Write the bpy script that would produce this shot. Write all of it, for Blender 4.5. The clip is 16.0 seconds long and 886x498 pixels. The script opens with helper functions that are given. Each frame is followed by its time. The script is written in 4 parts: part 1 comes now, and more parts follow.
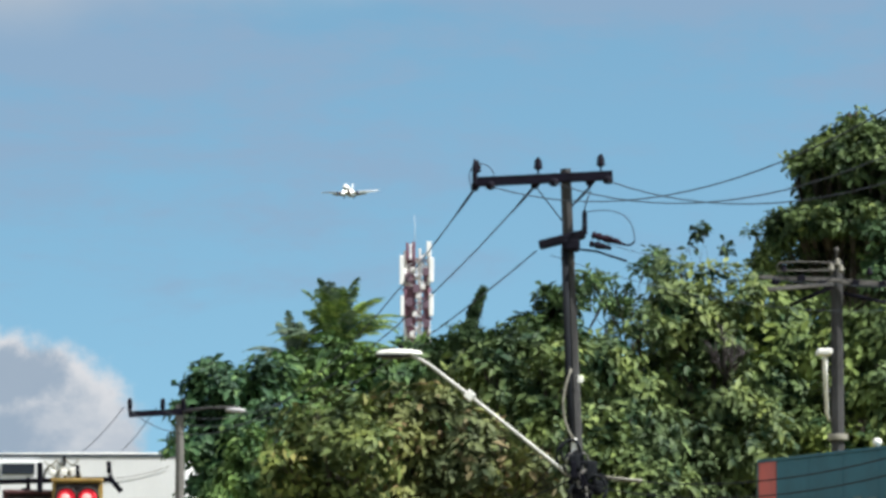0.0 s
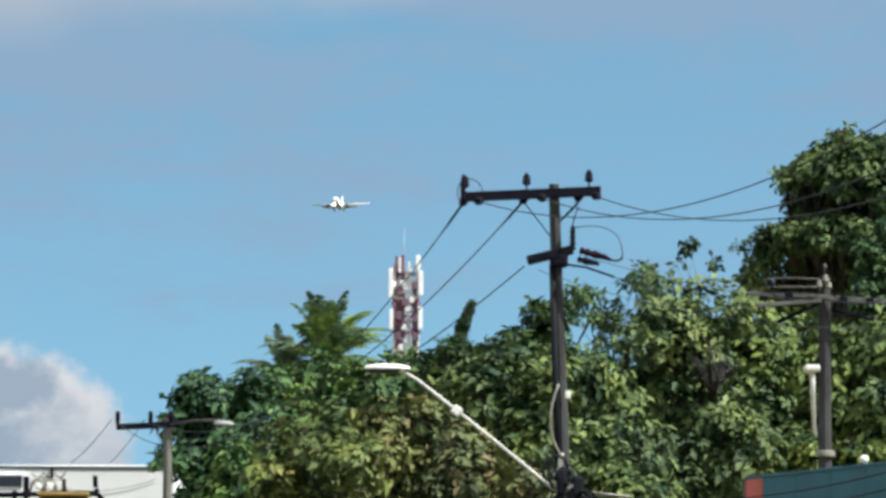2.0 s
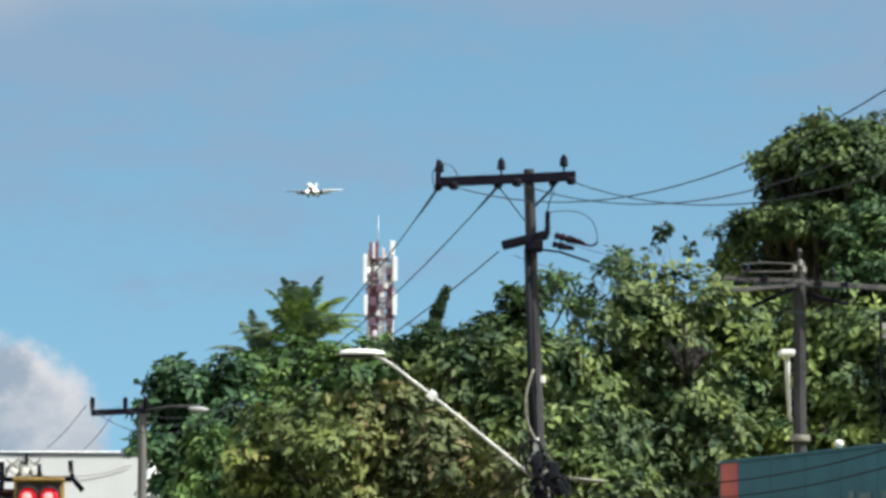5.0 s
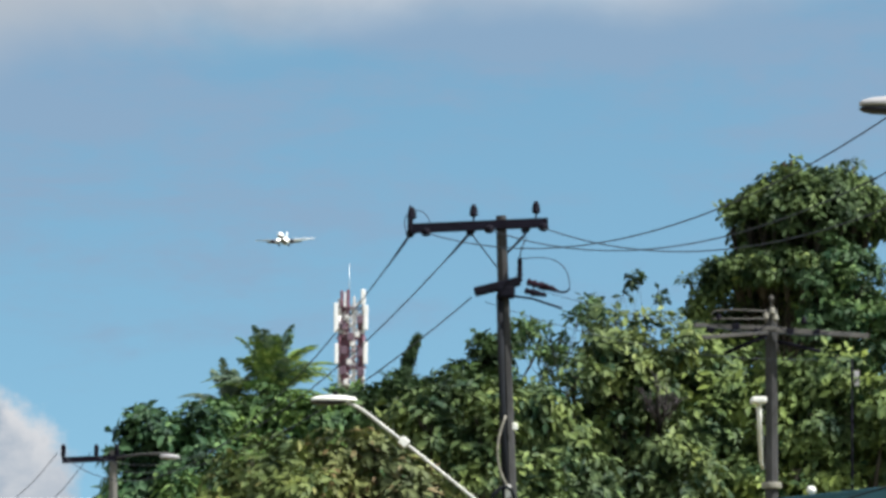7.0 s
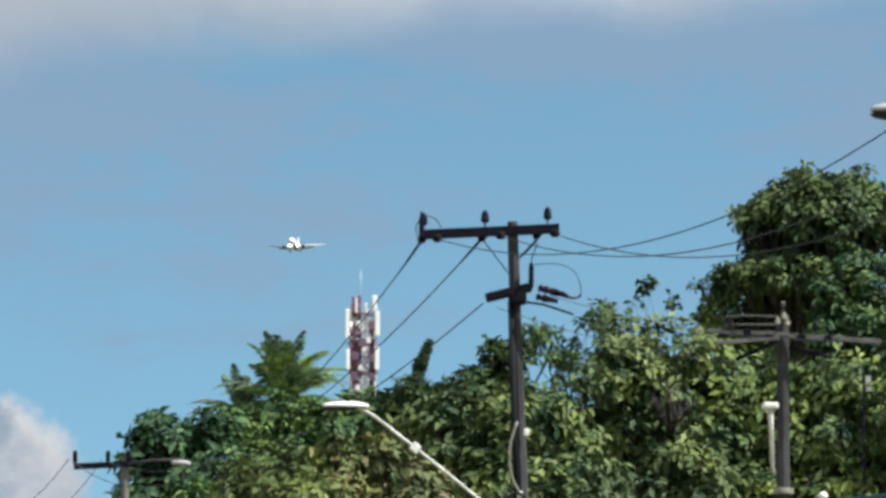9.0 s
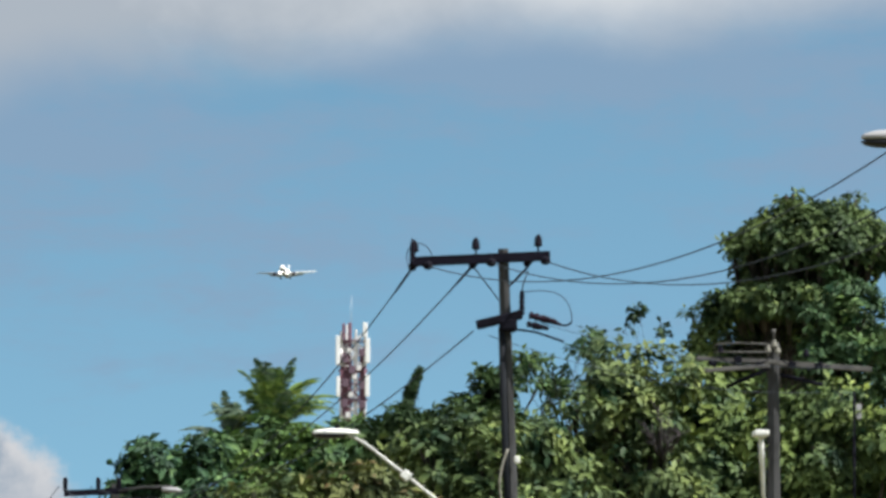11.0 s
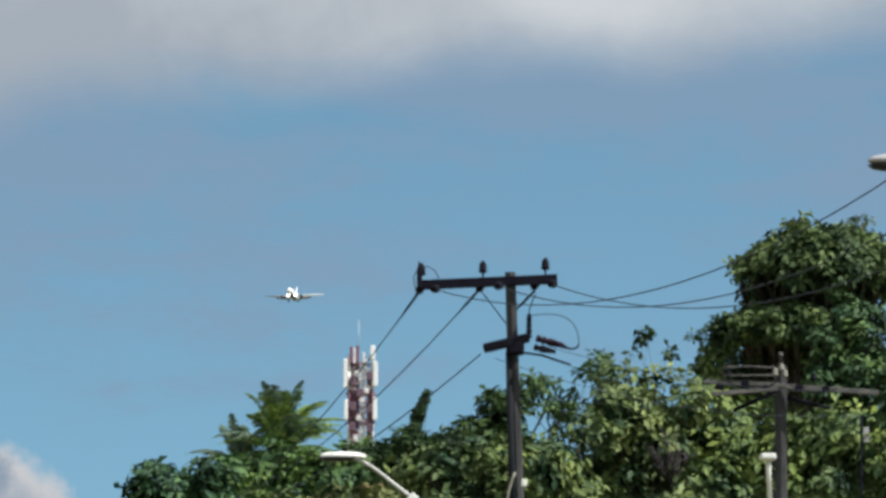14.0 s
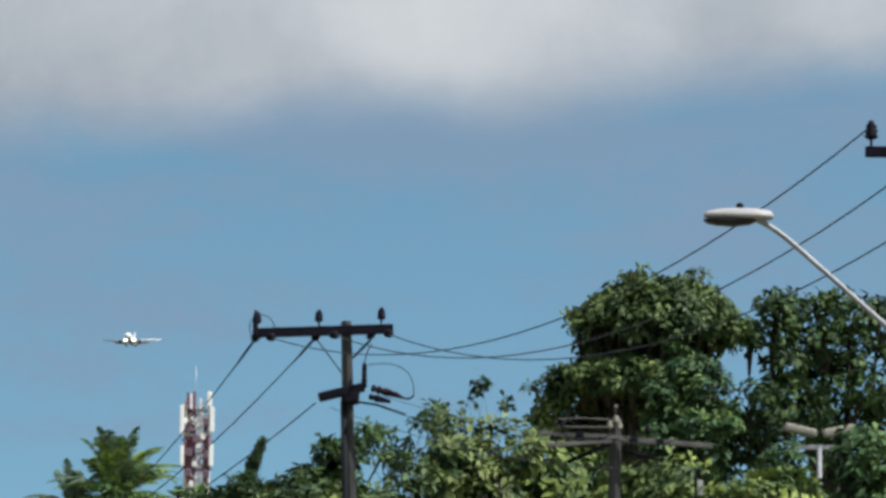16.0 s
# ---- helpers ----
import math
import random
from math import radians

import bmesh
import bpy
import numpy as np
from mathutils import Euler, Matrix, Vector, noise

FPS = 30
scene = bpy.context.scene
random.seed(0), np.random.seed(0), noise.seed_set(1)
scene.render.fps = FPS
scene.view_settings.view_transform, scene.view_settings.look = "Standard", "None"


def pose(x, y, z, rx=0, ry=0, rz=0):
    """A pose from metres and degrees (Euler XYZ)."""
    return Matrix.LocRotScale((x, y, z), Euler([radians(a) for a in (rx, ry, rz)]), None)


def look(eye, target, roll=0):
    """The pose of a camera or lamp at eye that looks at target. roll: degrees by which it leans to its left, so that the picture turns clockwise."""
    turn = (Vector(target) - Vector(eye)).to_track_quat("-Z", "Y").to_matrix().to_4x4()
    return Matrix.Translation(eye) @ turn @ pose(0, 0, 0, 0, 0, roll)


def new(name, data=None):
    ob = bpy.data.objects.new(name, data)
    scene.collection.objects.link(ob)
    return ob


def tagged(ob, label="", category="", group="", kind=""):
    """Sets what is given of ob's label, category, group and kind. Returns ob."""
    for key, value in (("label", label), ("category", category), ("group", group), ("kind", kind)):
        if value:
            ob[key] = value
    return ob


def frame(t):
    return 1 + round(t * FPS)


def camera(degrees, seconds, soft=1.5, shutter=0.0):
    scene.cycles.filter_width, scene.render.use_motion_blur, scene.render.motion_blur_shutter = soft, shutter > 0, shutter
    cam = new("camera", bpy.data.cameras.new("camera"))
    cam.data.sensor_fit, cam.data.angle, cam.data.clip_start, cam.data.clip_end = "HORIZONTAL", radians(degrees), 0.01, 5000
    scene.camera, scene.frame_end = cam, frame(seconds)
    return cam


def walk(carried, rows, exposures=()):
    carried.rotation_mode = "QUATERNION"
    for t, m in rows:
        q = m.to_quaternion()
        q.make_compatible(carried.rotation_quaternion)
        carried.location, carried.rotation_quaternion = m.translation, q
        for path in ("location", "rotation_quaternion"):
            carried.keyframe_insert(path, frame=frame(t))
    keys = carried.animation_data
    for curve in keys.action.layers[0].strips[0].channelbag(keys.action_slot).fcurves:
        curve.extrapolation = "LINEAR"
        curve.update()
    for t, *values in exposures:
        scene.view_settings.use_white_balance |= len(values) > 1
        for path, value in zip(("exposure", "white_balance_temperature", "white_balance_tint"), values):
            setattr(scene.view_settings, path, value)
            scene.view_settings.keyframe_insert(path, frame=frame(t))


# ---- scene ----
cam = camera(10.42, 16.0, soft=3.3)
EYE_ROWS = (
    # seconds, x, z, turn, tilt, roll
    (0.0, 0.000, 1.600, 0.0000, 4.7129, 0.000), (0.5, 0.016, 1.613, -0.0029, 4.6677, 0.030),
    (1.0, 0.021, 1.624, -0.0834, 4.6719, 0.137), (1.5, 0.032, 1.629, -0.2459, 4.8738, 0.222),
    (2.0, 0.028, 1.633, -0.1231, 4.8672, 0.256), (2.5, 0.026, 1.624, -0.1031, 4.7459, 0.349),
    (3.0, 0.019, 1.624, -0.0991, 4.5515, 0.341), (3.5, 0.014, 1.635, -0.2173, 4.5843, 0.086),
    (4.0, 0.021, 1.622, -0.2582, 4.5184, -0.025), (4.2, 0.028, 1.623, -0.3284, 4.4789, 0.021),
    (6.3, -0.020, 1.580, -0.4231, 5.1736, 0.248), (6.5, -0.013, 1.575, -0.4854, 5.1067, 0.199),
    (7.0, -0.014, 1.563, -0.7753, 5.2870, 0.210), (7.5, -0.004, 1.576, -0.7823, 5.3456, 0.212),
    (8.0, -0.013, 1.570, -0.7922, 5.2283, -0.013), (8.5, -0.010, 1.574, -0.7819, 5.1864, -0.019),
    (9.0, -0.015, 1.570, -0.6405, 5.3531, 0.169), (9.5, -0.016, 1.573, -0.6556, 5.5969, 0.167),
    (12.0, -0.024, 1.567, -0.7939, 5.7510, 0.246), (12.5, -0.025, 1.571, -0.8050, 5.8620, 0.171),
    (13.0, -0.028, 1.566, -0.9256, 5.9595, -0.159), (13.5, -0.019, 1.566, -0.8822, 6.0869, 0.066),
    (14.0, -0.008, 1.574, -0.6592, 5.9452, 0.243), (14.5, -0.042, 1.568, -0.9863, 6.8062, 0.286),
    (15.0, -0.141, 1.570, -0.8917, 6.8851, 0.424), (15.5, -0.115, 1.582, -1.6138, 6.7331, 0.396),
    (16.0, 0.037, 1.606, -2.5621, 6.5226, 0.755))
walk(cam, [(t, pose(x, 0, z, 90 + tilt, 0, turn) @ pose(0, 0, 0, 0, 0, roll)) for t, x, z, turn, tilt, roll in EYE_ROWS],
     exposures=((0.0, 0.72), (4.0, 0.72), (8.0, 0.64), (13.0, 0.46), (14.0, 0.41), (14.5, 0.45), (15.0, 0.30), (15.5, 0.27), (16.0, 0.38)))

# ---- sky and sun ----
SUN_DIR = Vector((0.72, -0.32, 1.0)).normalized()
world = bpy.data.worlds.new("sky")
scene.world = world
world.use_nodes = True
wt = world.node_tree
wt.nodes.clear()


def wn(kind, **values):
    n = wt.nodes.new(kind)
    for k, v in values.items():
        n.inputs[k].default_value = v
    return n


def wmath(op, a, b=None, clamp=False):
    n = wt.nodes.new("ShaderNodeMath")
    n.operation, n.use_clamp = op, clamp
    for i, v in enumerate((a, b)):
        if v is None:
            continue
        if isinstance(v, (int, float)):
            n.inputs[i].default_value = v
        else:
            wt.links.new(v, n.inputs[i])
    return n.outputs[0]


def wsmooth(v, lo, hi):
    n = wt.nodes.new("ShaderNodeMapRange")
    n.interpolation_type = "SMOOTHSTEP"
    wt.links.new(v, n.inputs["Value"])
    n.inputs["From Min"].default_value, n.inputs["From Max"].default_value = lo, hi
    return n.outputs[0]


def wmix(fac, a, b):
    n = wt.nodes.new("ShaderNodeMix")
    n.data_type = "RGBA"
    for i, v in ((0, fac), (6, a), (7, b)):
        if isinstance(v, (tuple, float, int)):
            n.inputs[i].default_value = v
        else:
            wt.links.new(v, n.inputs[i])
    return n.outputs[2]


way = wn("ShaderNodeTexCoord").outputs["Generated"]
sep = wn("ShaderNodeSeparateXYZ")
wt.links.new(way, sep.inputs[0])
sx, sy, sz = sep.outputs


def wnoise(scale, detail, rough, stretch=(1, 1, 1), distort=0.0, shift=(0, 0, 0)):
    m = wt.nodes.new("ShaderNodeMapping")
    m.inputs["Scale"].default_value, m.inputs["Location"].default_value = stretch, shift
    wt.links.new(way, m.inputs[0])
    n = wn("ShaderNodeTexNoise", Scale=scale, Detail=detail, Roughness=rough, Distortion=distort)
    wt.links.new(m.outputs[0], n.inputs["Vector"])
    return n.outputs[0]


# the air near the horizon is clear: look the sky colour up a little higher
lift = wt.nodes.new("ShaderNodeCombineXYZ")
wt.links.new(sx, lift.inputs[0])
wt.links.new(sy, lift.inputs[1])
wt.links.new(wmath("ADD", wmath("MULTIPLY", sz, 1.4), 0.22), lift.inputs[2])
sky = wt.nodes.new("ShaderNodeTexSky")
sky.sky_type, sky.sun_disc = "NISHITA", False
sky.sun_elevation = math.asin(SUN_DIR.z)
sky.sun_rotation = math.atan2(SUN_DIR.x, SUN_DIR.y)
sky.air_density, sky.dust_density, sky.ozone_density = 1.0, 0.4, 1.5
wt.links.new(lift.outputs[0], sky.inputs[0])
# thin grey veil, high stratus with a soft wavy lower edge, and one bank of cumulus low down
veil = wsmooth(wmath("ADD", wmath("ADD", wnoise(11, 6, 0.62, (1, 1, 4.2), 0.3, (0.1, 0.3, 0.06)), wmath("MULTIPLY", wmath("SUBTRACT", wnoise(85, 6, 0.68, (1, 1, 2.0)), 0.5), 0.26)), wmath("MULTIPLY", wmath("SUBTRACT", sz, 0.105), 2.4)), 0.38, 0.66)
clear = wt.nodes.new("ShaderNodeVectorMath")
clear.operation = "MULTIPLY"
wt.links.new(sky.outputs[0], clear.inputs[0])
clear.inputs[1].default_value = (0.80, 1.01, 0.875)
tone = wmix(wmath("MULTIPLY", veil, 0.72), clear.outputs[0], (1.46, 2.08, 2.92, 1))
off = wmath("SUBTRACT", sx, 0.02)
rise = wmath("ADD", wmath("MULTIPLY", wmath("MINIMUM", off, 0.0), 0.12), wmath("MULTIPLY", wmath("MAXIMUM", off, 0.0), 0.07))
edge = wmath("ADD", wmath("SUBTRACT", sz, rise), wmath("MULTIPLY", wmath("SUBTRACT", wnoise(18, 5, 0.52, (1, 1, 1.7), 0.2), 0.5), 0.020))
high = wsmooth(edge, 0.1350, 0.1540)
glare = wmath("SUBTRACT", 1.0, wsmooth(wmath("ABSOLUTE", wmath("SUBTRACT", sx, 0.034)), 0.012, 0.080))
mottle = wmath("SUBTRACT", wsmooth(wnoise(21, 7, 0.58, (1, 1, 1.2), 0.3, (0.43, 0.21, 0.17)), 0.22, 0.78), 0.5)
body = wmix(wmath("ADD", wmath("MULTIPLY", mottle, 0.6), wmath("ADD", wmath("MULTIPLY", glare, 0.28), wmath("MULTIPLY", wmath("SUBTRACT", sz, 0.139), 14.0)), True), (2.45, 2.72, 3.05, 1), (4.5, 4.66, 4.78, 1))
tone = wmix(wmath("MULTIPLY", high, 0.93), tone, body)
dx = wmath("MULTIPLY", wmath("ADD", sx, 0.0935), 31.5)
dz = wmath("MULTIPLY", wmath("SUBTRACT", sz, 0.040), 36.0)
gap = wmath("SQRT", wmath("ADD", wmath("POWER", dx, 2.0), wmath("POWER", dz, 2.0)))
rag = wmath("ADD", gap, wmath("MULTIPLY", wmath("SUBTRACT", wnoise(75, 8, 0.62), 0.5), 0.6))
cumulus = wmath("SUBTRACT", 1.0, wsmooth(rag, 0.86, 1.05))
# the shaded hollow and underside of the cumulus
kx = wmath("MULTIPLY", wmath("ADD", sx, 0.088), 80.0)
kz = wmath("MULTIPLY", wmath("SUBTRACT", sz, 0.0555), 125.0)
core = wmath("SUBTRACT", 1.0, wsmooth(wmath("ADD", wmath("SQRT", wmath("ADD", wmath("POWER", kx, 2.0), wmath("POWER", kz, 2.0))), wmath("MULTIPLY", wmath("SUBTRACT", wnoise(120, 7, 0.6, (1, 1, 1), 0.3, (0.2, 0.1, 0.3)), 0.5), 1.6)), 0.55, 1.15))
under = wmath("SUBTRACT", 1.0, wsmooth(wmath("ADD", sz, wmath("MULTIPLY", wmath("SUBTRACT", wnoise(70, 7, 0.6, (1, 1, 1.3), 0.3), 0.5), 0.030)), 0.042, 0.056))
lit = wsmooth(wmath("ADD", wnoise(62, 8, 0.62, (1, 1, 1.2), 0.3), wmath("MULTIPLY", wmath("SUBTRACT", rag, 0.70), 0.30)), 0.22, 0.52)
shade = wmath("MULTIPLY", lit, wmath("SUBTRACT", 1.0, wmath("MAXIMUM", wmath("MULTIPLY", core, 0.95), wmath("MULTIPLY", under, 0.55))))
puff = wmix(shade, (1.70, 2.10, 2.62, 1), (3.75, 3.75, 3.85, 1))
tone = wmix(wmath("MULTIPLY", cumulus, 0.95), tone, puff)
back = wn("ShaderNodeBackground", Strength=0.12)
wt.links.new(tone, back.inputs[0])
wt.links.new(back.outputs[0], wn("ShaderNodeOutputWorld").inputs[0])

sun = new("sun", bpy.data.lights.new("sun", "SUN"))
sun.data.energy, sun.data.angle, sun.data.color = 5.0, radians(0.53), (0.97, 0.96, 0.91)
sun.matrix_world = look(SUN_DIR * 50, (0, 0, 0))


# ---- materials ----
def material(name, colour, rough=0.7, metal=0.0, dark=0.6, scale=3.0, fine=40.0, bump=0.15, tint=None, streak=1.0, spec=0.5):
    """A surface with stains at one scale, grain at a finer one, and slight relief."""
    m = bpy.data.materials.new(name)
    m.use_nodes = True
    nt = m.node_tree
    b = nt.nodes["Principled BSDF"]
    co = nt.nodes.new("ShaderNodeTexCoord")
    mp = nt.nodes.new("ShaderNodeMapping")
    mp.inputs["Scale"].default_value = (1, 1, 1 / streak)
    nt.links.new(co.outputs["Object"], mp.inputs[0])
    big, small = nt.nodes.new("ShaderNodeTexNoise"), nt.nodes.new("ShaderNodeTexNoise")
    for n, s in ((big, scale), (small, fine)):
        n.inputs["Scale"].default_value, n.inputs["Detail"].default_value = s, 6
        nt.links.new(mp.outputs[0], n.inputs["Vector"])
    low = tint or tuple(c * dark for c in colour)
    mix = nt.nodes.new("ShaderNodeMix")
    mix.data_type = "RGBA"
    ramp = nt.nodes.new("ShaderNodeMapRange")
    ramp.inputs["From Min"].default_value, ramp.inputs["From Max"].default_value = 0.35, 0.65
    add = nt.nodes.new("ShaderNodeMath")
    add.operation = "MULTIPLY_ADD"
    nt.links.new(small.outputs[0], add.inputs[0])
    add.inputs[1].default_value = 0.35
    sub = nt.nodes.new("ShaderNodeMath")
    sub.operation = "SUBTRACT"
    nt.links.new(big.outputs[0], sub.inputs[0])
    sub.inputs[1].default_value = 0.17
    nt.links.new(sub.outputs[0], add.inputs[2])
    nt.links.new(add.outputs[0], ramp.inputs["Value"])
    nt.links.new(ramp.outputs[0], mix.inputs[0])
    mix.inputs[6].default_value, mix.inputs[7].default_value = (*low, 1), (*colour, 1)
    nt.links.new(mix.outputs[2], b.inputs["Base Color"])
    b.inputs["Roughness"].default_value, b.inputs["Metallic"].default_value = rough, metal
    b.inputs["Specular IOR Level"].default_value = spec
    bp = nt.nodes.new("ShaderNodeBump")
    bp.inputs["Strength"].default_value, bp.inputs["Distance"].default_value = bump, 0.02
    nt.links.new(small.outputs[0], bp.inputs["Height"])
    nt.links.new(bp.outputs[0], b.inputs["Normal"])
    return m


def leaf_material(name, light, deep, odd, odd_part=0.12, clump=1.5):
    """Leaves: each its own tone, boughs differ, deep paints shade into the clumps, some light passes through."""
    m = bpy.data.materials.new(name)
    m.use_nodes = True
    nt = m.node_tree
    b, out = nt.nodes["Principled BSDF"], nt.nodes["Material Output"]
    geo, co = nt.nodes.new("ShaderNodeNewGeometry"), nt.nodes.new("ShaderNodeTexCoord")
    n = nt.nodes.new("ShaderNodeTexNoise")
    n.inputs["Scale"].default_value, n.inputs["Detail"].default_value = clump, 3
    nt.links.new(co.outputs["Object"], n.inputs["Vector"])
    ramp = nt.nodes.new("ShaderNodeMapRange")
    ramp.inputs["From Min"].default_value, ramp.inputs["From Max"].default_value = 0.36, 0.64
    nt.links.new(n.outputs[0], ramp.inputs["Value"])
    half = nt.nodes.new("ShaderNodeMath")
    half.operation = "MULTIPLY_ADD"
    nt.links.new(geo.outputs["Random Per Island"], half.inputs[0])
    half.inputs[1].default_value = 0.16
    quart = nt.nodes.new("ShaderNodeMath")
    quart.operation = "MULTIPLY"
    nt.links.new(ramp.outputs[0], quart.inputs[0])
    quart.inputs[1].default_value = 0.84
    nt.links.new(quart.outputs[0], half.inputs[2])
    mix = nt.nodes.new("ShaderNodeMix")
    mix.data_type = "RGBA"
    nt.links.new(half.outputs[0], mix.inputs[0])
    # deep is near black: shade between leaf clumps, put into the colour by noise
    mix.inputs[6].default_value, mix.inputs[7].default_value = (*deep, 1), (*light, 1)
    rare = nt.nodes.new("ShaderNodeMath")
    rare.operation = "GREATER_THAN"
    nt.links.new(geo.outputs["Random Per Island"], rare.inputs[0])
    rare.inputs[1].default_value = 1 - odd_part
    mix2 = nt.nodes.new("ShaderNodeMix")
    mix2.data_type = "RGBA"
    nt.links.new(rare.outputs[0], mix2.inputs[0])
    nt.links.new(mix.outputs[2], mix2.inputs[6])
    mix2.inputs[7].default_value = (*odd, 1)
    wide = nt.nodes.new("ShaderNodeTexNoise")
    wide.inputs["Scale"].default_value, wide.inputs["Detail"].default_value = 0.55, 2
    place = nt.nodes.new("ShaderNodeNewGeometry")
    nt.links.new(place.outputs["Position"], wide.inputs["Vector"])
    hsv = nt.nodes.new("ShaderNodeHueSaturation")
    for socket, lo, hi in (("Hue", 0.472, 0.512), ("Value", 1.20, 0.78), ("Saturation", 1.05, 0.86)):
        span = nt.nodes.new("ShaderNodeMapRange")
        span.inputs["From Min"].default_value, span.inputs["From Max"].default_value = 0.36, 0.64
        span.inputs["To Min"].default_value, span.inputs["To Max"].default_value = lo, hi
        nt.links.new(wide.outputs[0], span.inputs["Value"])
        nt.links.new(span.outputs[0], hsv.inputs[socket])
    nt.links.new(mix2.outputs[2], hsv.inputs["Color"])
    nt.links.new(hsv.outputs[0], b.inputs["Base Color"])
    b.inputs["Roughness"].default_value = 0.55
    b.inputs["Specular IOR Level"].default_value = 0.15
    tr = nt.nodes.new("ShaderNodeBsdfTranslucent")
    nt.links.new(hsv.outputs[0], tr.inputs[0])
    ms = nt.nodes.new("ShaderNodeMixShader")
    ms.inputs[0].default_value = 0.12
    nt.links.new(b.outputs[0], ms.inputs[1])
    nt.links.new(tr.outputs[0], ms.inputs[2])
    nt.links.new(ms.outputs[0], out.inputs["Surface"])
    return m


def glow(name, colour, strength):
    m = bpy.data.materials.new(name)
    m.use_nodes = True
    b = m.node_tree.nodes["Principled BSDF"]
    b.inputs["Base Color"].default_value = (*colour, 1)
    b.inputs["Roughness"].default_value = 0.3
    b.inputs["Emission Color"].default_value = (*colour, 1)
    b.inputs["Emission Strength"].default_value = strength
    return m


M_GROUND = material("dry grass and earth", (0.13, 0.12, 0.05), 0.95, dark=0.5, scale=0.3, fine=5)
M_OLD_CONCRETE = material("weathered dark concrete", (0.066, 0.066, 0.068), 0.95, dark=0.45, scale=1.5, fine=22, streak=4, spec=0.1)
M_PALE_CONCRETE = material("pale concrete", (0.16, 0.155, 0.145), 0.9, dark=0.65, scale=1.5, fine=22, streak=4)
M_DARK_ARM = material("dark weathered timber", (0.009, 0.008, 0.016), 0.9, dark=0.5, scale=4, fine=50, spec=0.1)
M_GREY_ARM = material("grey weathered timber", (0.115, 0.110, 0.105), 0.9, dark=0.55, scale=4, fine=50)
M_PORCELAIN = material("dark glazed porcelain", (0.009, 0.008, 0.015), 0.7, dark=0.7, fine=30, bump=0.02, spec=0.08)
M_MAROON_GLAZE = material("maroon glazed porcelain", (0.024, 0.012, 0.022), 0.7, dark=0.6, fine=30, bump=0.02, spec=0.08)
M_GALV = material("galvanised steel", (0.55, 0.56, 0.56), 0.45, 0.6, dark=0.75, scale=5, fine=60, bump=0.05)
M_PALE_STEEL = material("pale painted steel tube", (0.47, 0.47, 0.44), 0.5, 0.1, dark=0.75, scale=5, fine=60, bump=0.05)
M_DARK_STEEL = material("dark rusted steel", (0.008, 0.008, 0.014), 0.9, 0.0, dark=0.6, scale=6, fine=50, spec=0.1)
M_OLD_CONDUIT = material("weathered grey conduit", (0.24, 0.23, 0.19), 0.7, dark=0.7, scale=4)
M_GREY_PAINT = material("grey painted steel tube", (0.26, 0.27, 0.30), 0.5, 0.1, dark=0.75, scale=5, fine=60, bump=0.05)
M_CABLE = material("black cable sheath", (0.010, 0.012, 0.016), 0.8, dark=0.8, fine=60, bump=0.05, spec=0.15)
M_ALU_WIRE = material("dull aluminium conductor", (0.036, 0.045, 0.060), 0.8, 0.0, dark=0.8, fine=60, bump=0.05, spec=0.2)
M_LAMP_WHITE = material("white enamelled lamp housing", (0.78, 0.78, 0.74), 0.45, dark=0.85, scale=4, fine=60, bump=0.03)
M_LAMP_GREY = material("weathered pale grey lamp housing", (0.36, 0.355, 0.37), 0.55, dark=0.8, scale=4, fine=60, bump=0.03)
M_LAMP_LENS = material("smoked lamp lens", (0.018, 0.018, 0.026), 0.3, dark=0.8, bump=0.0, spec=0.25)
M_WHITE_WALL = material("white painted render", (0.74, 0.755, 0.765), 0.9, dark=0.9, scale=0.5, fine=12, bump=0.1, streak=3)
M_COPING = material("grey metal coping", (0.085, 0.10, 0.12), 0.5, 0.4, dark=0.7)
M_WINDOW_DARK = material("dark window glass", (0.02, 0.022, 0.03), 0.12, dark=0.8, bump=0.0)
M_SIGNAL_YELLOW = material("yellow painted signal housing", (0.36, 0.23, 0.06), 0.6, dark=0.6, scale=6)
M_SIGNAL_BLACK = material("matt black signal face", (0.025, 0.02, 0.02), 0.7, dark=0.7)
M_RED_LENS = glow("lit red signal lens", (0.55, 0.015, 0.03), 0.45)
M_RED_CORE = glow("bright core of a red signal lens", (1.0, 0.26, 0.25), 0.6)
M_SIGNAL_MAROON = material("dark maroon signal housing", (0.09, 0.025, 0.03), 0.6, dark=0.6, scale=6)
M_TEAL = material("teal painted sheet", (0.018, 0.110, 0.155), 0.8, dark=0.75, scale=1.2, fine=14)
M_RED_PAINT = material("faded red painted sheet", (0.50, 0.09, 0.07), 0.6, dark=0.75, scale=2)
M_SIGN_MARK = material("faded pale lettering", (0.10, 0.165, 0.17), 0.8, dark=0.6, scale=4)
M_TOWER_RED = material("faded red tower paint", (0.205, 0.085, 0.122), 0.65, dark=0.7, scale=0.8, fine=6)
M_TOWER_WHITE = material("white tower paint", (0.74, 0.72, 0.72), 0.6, dark=0.85, scale=0.8, fine=6)
M_RADIO = material("weathered maroon grey radio casing", (0.14, 0.085, 0.12), 0.7, dark=0.7, scale=1, fine=8)
M_ANTENNA = material("white antenna radome", (0.85, 0.85, 0.85), 0.4, dark=0.92, scale=1, fine=8, bump=0.02)
M_PLANE_WHITE = material("white aircraft paint", (0.82, 0.82, 0.83), 0.3, dark=0.93, scale=0.4, fine=3, bump=0.0)
M_PLANE_GREY = material("grey flap and shaded wing skin", (0.33, 0.35, 0.39), 0.4, 0.2, dark=0.9, scale=0.4, fine=3, bump=0.0)
